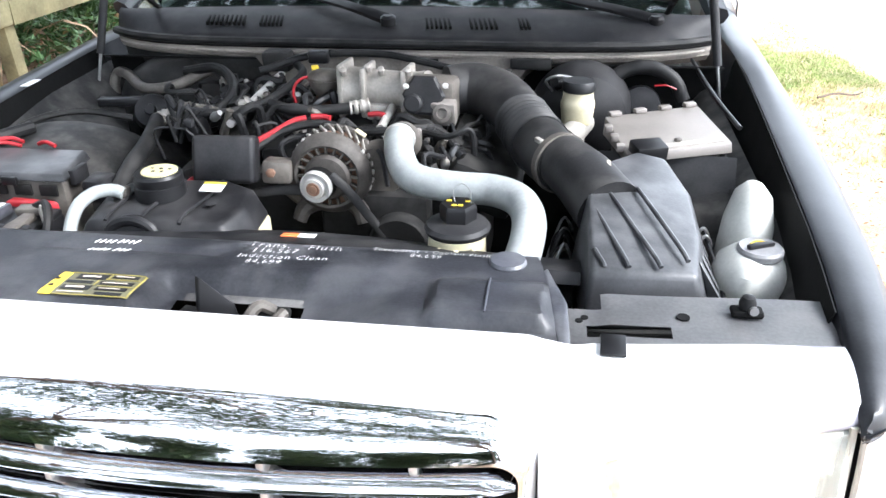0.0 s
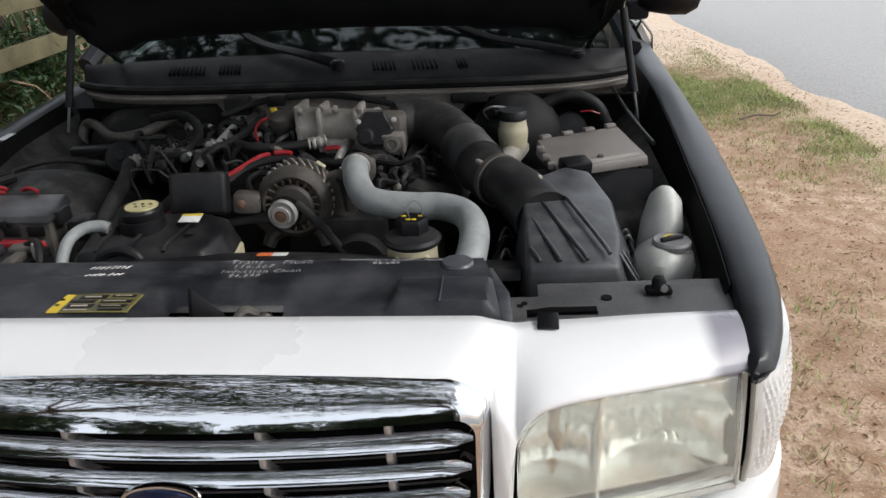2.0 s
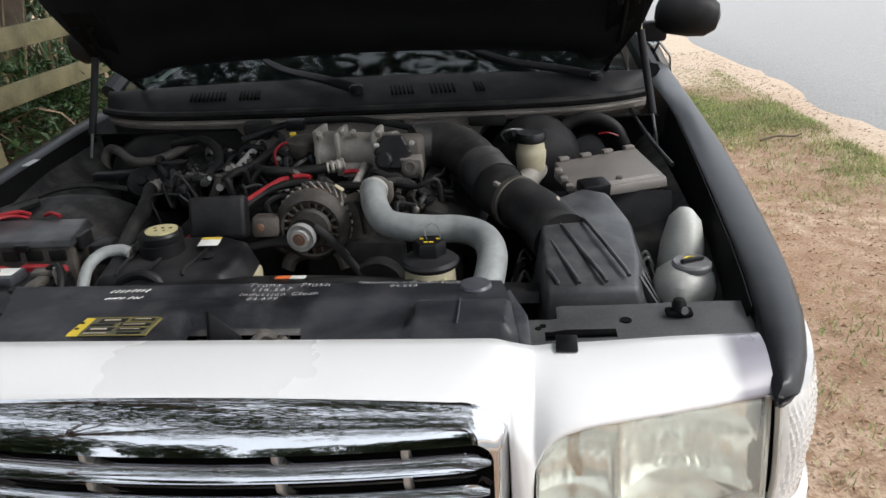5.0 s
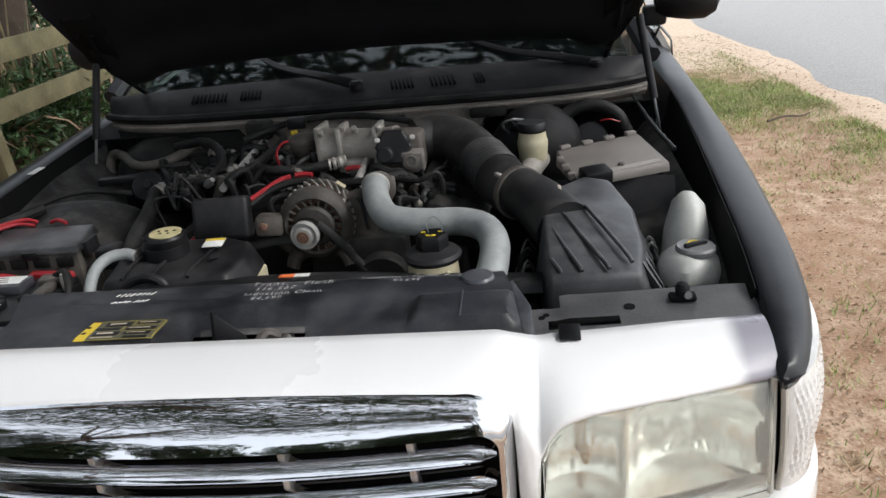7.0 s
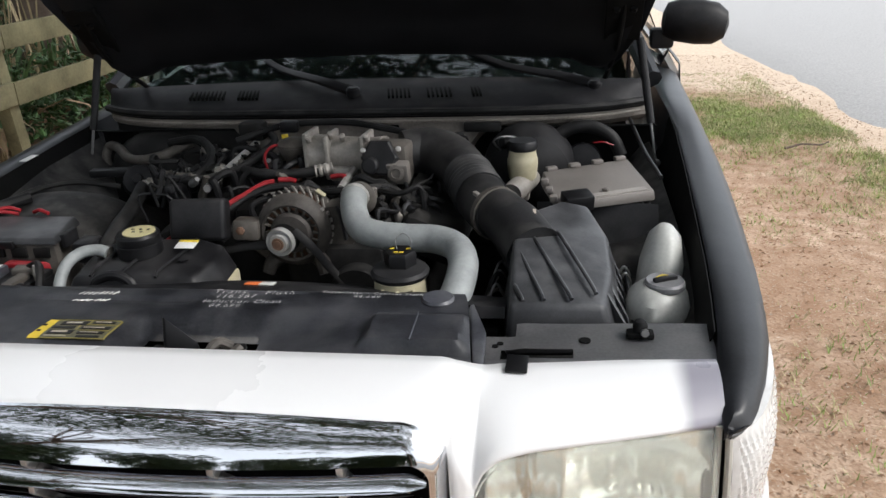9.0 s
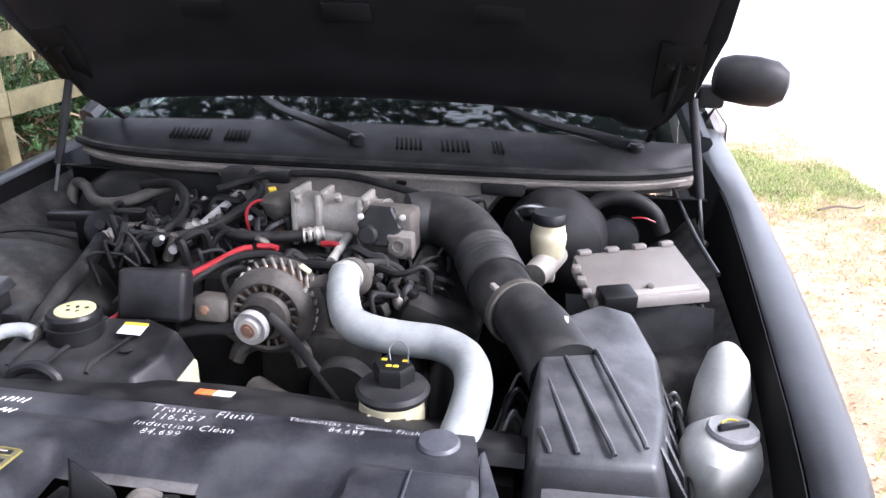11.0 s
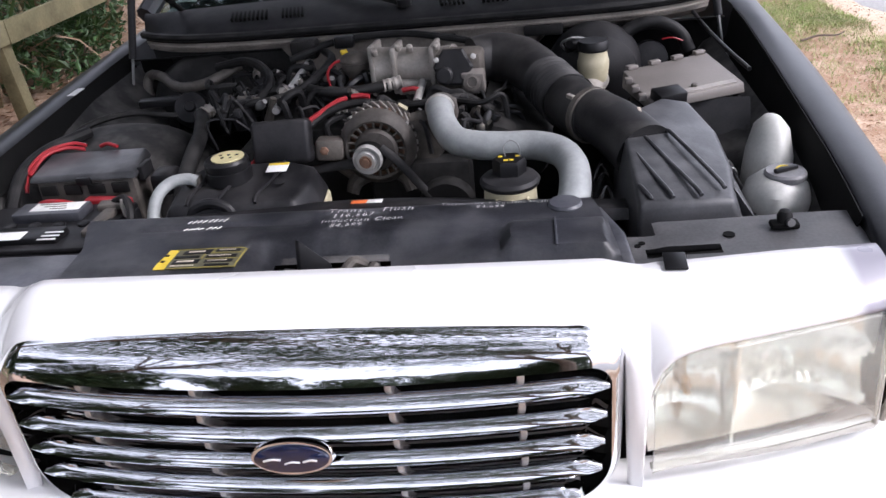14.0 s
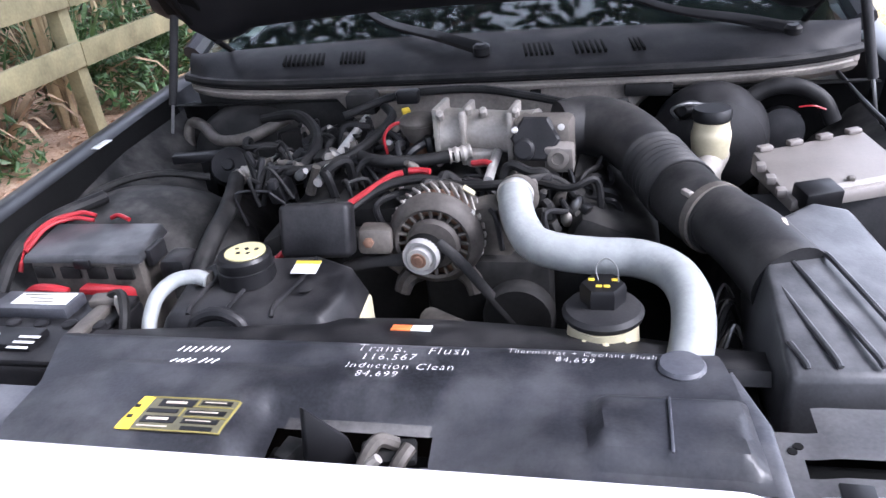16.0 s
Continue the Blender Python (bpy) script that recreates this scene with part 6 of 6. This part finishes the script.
tree((-5.2, 1.2, 0), 8.0, 4.3, 140, 1, 110, (4.4, -0.6), leaf=0.14)
tree((-6.0, -5.6, 0), 8.0, 4.2, 95, 2, 80, (3.0, 1.0), leaf=0.15)
tree((3.0, -8.6, 0), 8.0, 3.4, 60, 3, 95, (-1.8, 1.8))
tree((4.2, -8.6, 0), 9.0, 3.6, 85, 6, 95, (-3.6, 4.6), leaf=0.14)
tree((-4.4, 6.2, 0), 8.0, 3.9, 110, 4, 120, (4.4, -1.4))


# ---- post and rail fence beside the car ----
fence = thing("fence", (-2.85, 3.7, 0), "weathered pine post and rail fence", "fence")
FX0, FX1 = -2.76, -2.93


def fence_x(y):
    return FX0 + (FX1 - FX0) * (y - 1.0) / 5.0


for y in (-0.9, 1.4, 3.70, 6.0, 8.3):
    x = fence_x(y)
    part("post", box((x, y, 0.50), (0.088, 0.10, 1.14), 0.008, (1.5, -2, 2)), "wood", fence, "square timber post")
for y0, y1 in ((-0.9, 1.4), (1.4, 3.70), (3.70, 6.0), (6.0, 8.3)):
    for z in (0.20 - 0.28, 0.545, 0.905):
        if z < 0:
            continue
        xm = (fence_x(y0) + fence_x(y1)) / 2 + 0.065
        wob = 0.012 * math.sin(y0 * 3 + z * 7)
        part("rail", box((xm, (y0 + y1) / 2, z + wob), (0.035, y1 - y0 - 0.006, 0.14), 0.006, (0.4 * math.sin(y0 * 5), 0, math.degrees(math.atan2(-(fence_x(y1) - fence_x(y0)), y1 - y0)))), "wood", fence, "rough sawn timber rail")


# ---- planting behind the fence ----
def blades(places, length, width, droop, rng, n, spread=0.5, upright=0.75):
    """Arching strap leaves from one or more crowns, one mesh."""
    b = bmesh.new()
    for (x, y, z) in places:
        for _ in range(n):
            a = rng.uniform(0, 6.28)
            l = length * rng.uniform(0.6, 1.15)
            out = rng.uniform(0.15, 1.0) * spread
            w = width * rng.uniform(0.6, 1.2)
            side = Vector((-math.sin(a), math.cos(a), 0))
            rows = []
            for k in range(6):
                t = k / 5
                p = Vector((x + out * l * t * math.cos(a), y + out * l * t * math.sin(a), z + l * (upright * t - droop * out * t * t * t)))
                ww = w * (1 - t ** 2) * 0.5 + 0.001
                rows.append([p - side * ww, p + Vector((0, 0, -ww * 0.3)), p + side * ww])
            loft(rows, bm=b)
    return b


rng = random.Random(11)
for k, (x, y) in enumerate(((-3.35, 1.5), (-3.55, 2.6), (-3.45, 3.5), (-3.6, 4.5), (-3.5, 5.6), (-4.3, 3.0), (-4.4, 4.2), (-4.6, 5.6))):
    p = thing("strap_plant", (x, y, 0), "green strap-leaved plant with dead brown fronds", "plant", "plants behind the fence")
    part("leaves", blades([(x + rng.uniform(-.2, .2), y + rng.uniform(-.2, .2), 0.05) for _ in range(3)], 1.25, 0.05, 0.5, rng, 22), "strap", p, "green arching leaves", 60)
    part("dead_fronds", blades([(x + rng.uniform(-.25, .25), y + rng.uniform(-.25, .25), 0.03) for _ in range(3)], 1.0, 0.07, 0.9, rng, 16, 0.8, 0.8), "frond", p, "dead brown hanging fronds", 60)
M["straw"] = material("pale_straw", (0.36, 0.29, 0.17), 0.8, 0, 0.4, 9, 0.1)
for x, y in ((-3.3, 2.2), (-3.45, 3.2), (-3.4, 4.0), (-3.5, 5.0), (-3.7, 6.0)):
    p = thing("dry_stalks", (x, y, 0), "clump of upright dry straw-coloured stalks", "plant", "dry stalks behind the fence")
    tagged(part("dry_growth", blades([(x + rng.uniform(-.3, .3), y + rng.uniform(-.3, .3), 0.0) for _ in range(3)], 1.5, 0.035, 0.25, rng, 9, 0.3, 0.95), "straw", p, "", 60), "upright dry stalks", kind="stuff")
for k, (x, y, s) in enumerate(((-3.2, 2.0, 0.45), (-3.25, 3.1, 0.4), (-3.3, 4.35, 0.6), (-3.15, 5.0, 0.55), (-3.9, 6.6, 1.0), (-5.6, 4.4, 1.3), (-5.7, 2.4, 1.3), (-5.4, 6.4, 1.4))):
    p = thing("shrub", (x, y, 0), "leafy green shrub behind the fence", "shrub", "shrubs behind the fence")
    part("stem", tube([(x, y, -0.05), (x + 0.05, y, s * 0.4), (x, y + 0.05, s * 0.8)], lambda q: 0.03 - 0.02 * q, 7), "bark", p)
    me = leaf_cloud([(x + rng.uniform(-.3, .3) * s, y + rng.uniform(-.4, .4) * s, s * rng.uniform(0.3, 0.95), 0.35 * s + 0.1, 0.4 * s + 0.1, 0.3 * s + 0.08) for _ in range(7)], 170, 0.06 + 0.04 * s, rng)
    for v in me.vertices:
        v.co = v.co - Vector((x, y, 0))
    me.materials.append(M["leaf"])
    ob = new("foliage", me)
    ob.parent = p
# dense tall bushes along the far side of the fence and across the way
for k, (x, y, s) in enumerate(((-5.6, -6.0, 4.6), (-4.2, -9.5, 3.6), (-1.6, -10.5, 3.4), (1.0, -10.8, 3.2), (3.4, -10.6, 3.2), (-6.2, -2.5, 4.8), (-6.6, 0.2, 5.4), (-6.4, 2.8, 5.2), (-6.8, 5.4, 5.6), (-6.2, 8.2, 5.0))):
    p = thing("tall_bush", (x, y, 0), "tall dense green bush beside the clearing", "bush", "tall bushes round the clearing")
    part("stem", tube([(x, y, -0.05), (x + 0.1, y, s * 0.5), (x, y + 0.1, s * 0.9)], lambda q: 0.10 - 0.07 * q, 8), "bark", p)
    me = leaf_cloud([(x + rng.uniform(-.8, .8), y + rng.uniform(-1.3, 1.3), s * rng.uniform(0.10, 1.0), 0.9, 0.9, 0.6) for _ in range(28)], 360, 0.23, rng)
    for v in me.vertices:
        v.co = v.co - Vector((x, y, 0))
    me.materials.append(M["canopy"])
    ob = new("foliage", me)
    ob.parent = p
part_pot = solo("clay_pot", lathe([(0.07, 0.0), (0.10, 0.13), (0.115, 0.135), (0.115, 0.16), (0.10, 0.16), (0.085, 0.02)], (-2.45, 2.65, 0.0), (0.55, 0.2, 0.8), 24), "terracotta", "small tipped terracotta pot on the soil", "pot")


# ---- grass, litter and twigs on the verge ----
def grass(name, seed, mat, tries, thin, label):
    rng = random.Random(seed)
    verts, faces = [], []
    for _ in range(tries):
        x, y = rng.uniform(1.2, 2.9), rng.uniform(0.4, 7.0)
        den = math.exp(-(((x - 2.0 - 0.10 * (5.0 - y)) / 0.42) ** 2 + ((y - 5.1) / 0.62) ** 2)) * 1.5 + thin * (0.22 * math.exp(-((x - 2.45) / 0.3) ** 2) + 0.03)
        den *= 0.25 + 1.5 * max(0, noise.noise((x * 2.6, y * 2.6, 9)) + 0.3)
        if rng.random() > den or x > road_edge(y) - 0.35:
            continue
        for _ in range(6):
            a, l = rng.uniform(0, 6.28), rng.uniform(0.008, 0.032)
            px, py = x + rng.gauss(0, 0.022), y + rng.gauss(0, 0.022)
            dx, dy = math.cos(a), math.sin(a)
            n = len(verts)
            verts += [(px - dy * 0.0022, py + dx * 0.0022, -0.004), (px + dy * 0.0022, py - dx * 0.0022, -0.004), (px + dx * l, py + dy * l, l * 0.9)]
            faces.append((n, n + 1, n + 2))
    me = bpy.data.meshes.new(name)
    me.from_pydata(verts, [], faces)
    me.materials.append(M[mat])
    tagged(new(name, me), label, "grass", kind="stuff")


M["grass"] = material("verge_grass", (0.25, 0.33, 0.085), 0.6, 0, 0.45, 4, 0.0)
M["dry_grass"] = material("dry_grass", (0.46, 0.40, 0.22), 0.7, 0, 0.4, 6, 0.0)
grass("grass", 21, "grass", 52000, 1.0, "thin patch of green grass on the verge")
grass("dry_grass", 22, "dry_grass", 30000, 2.0, "dry yellow grass among the green")


def litter(name, count, mat, area, size, seed, label):
    rng = random.Random(seed)
    verts, faces = [], []
    for _ in range(count):
        x, y = rng.uniform(area[0], area[1]), rng.uniform(area[2], area[3])
        if x > road_edge(y) - 0.1:
            continue
        z = 0.03 * noise.noise((x * 0.9, y * 0.9, 0)) + 0.012 * noise.noise((x * 3, y * 3, 4)) + 0.004
        a, s = rng.uniform(0, 6.28), size * rng.uniform(0.4, 1.4)
        dx, dy = math.cos(a) * s, math.sin(a) * s
        n = len(verts)
        verts += [(x - dx, y - dy, z), (x - dy * 0.35, y + dx * 0.35, z + s * rng.uniform(0.1, 0.6)), (x + dx, y + dy, z + s * rng.uniform(0, 0.5)), (x + dy * 0.35, y - dx * 0.35, z + 0.001)]
        faces += [(n, n + 1, n + 2), (n, n + 2, n + 3)]
    me = bpy.data.meshes.new(name)
    me.from_pydata(verts, [], faces)
    me.materials.append(M[mat])
    tagged(new(name, me), label, "leaf litter", kind="stuff")


litter("leaf_litter", 16000, "litter", (0.9, 3.0, 0.2, 8.0), 0.009, 31, "brown dead leaves scattered over the soil")
litter("pale_litter", 3500, "pale", (0.9, 3.0, 0.2, 8.0), 0.006, 32, "pale bits of bark and stone on the soil")
litter("fence_litter", 5000, "litter", (-4.6, -1.3, 1.0, 7.0), 0.025, 33, "brown dead leaves along the fence")
solo("twig", tube([(1.95, 4.27, 0.02), (2.06, 4.31, 0.035), (2.18, 4.35, 0.02), (2.24, 4.38, 0.03)], lambda q: 0.008 - 0.004 * q, 7), "bark", "dry brown twig lying on the verge", "twig")
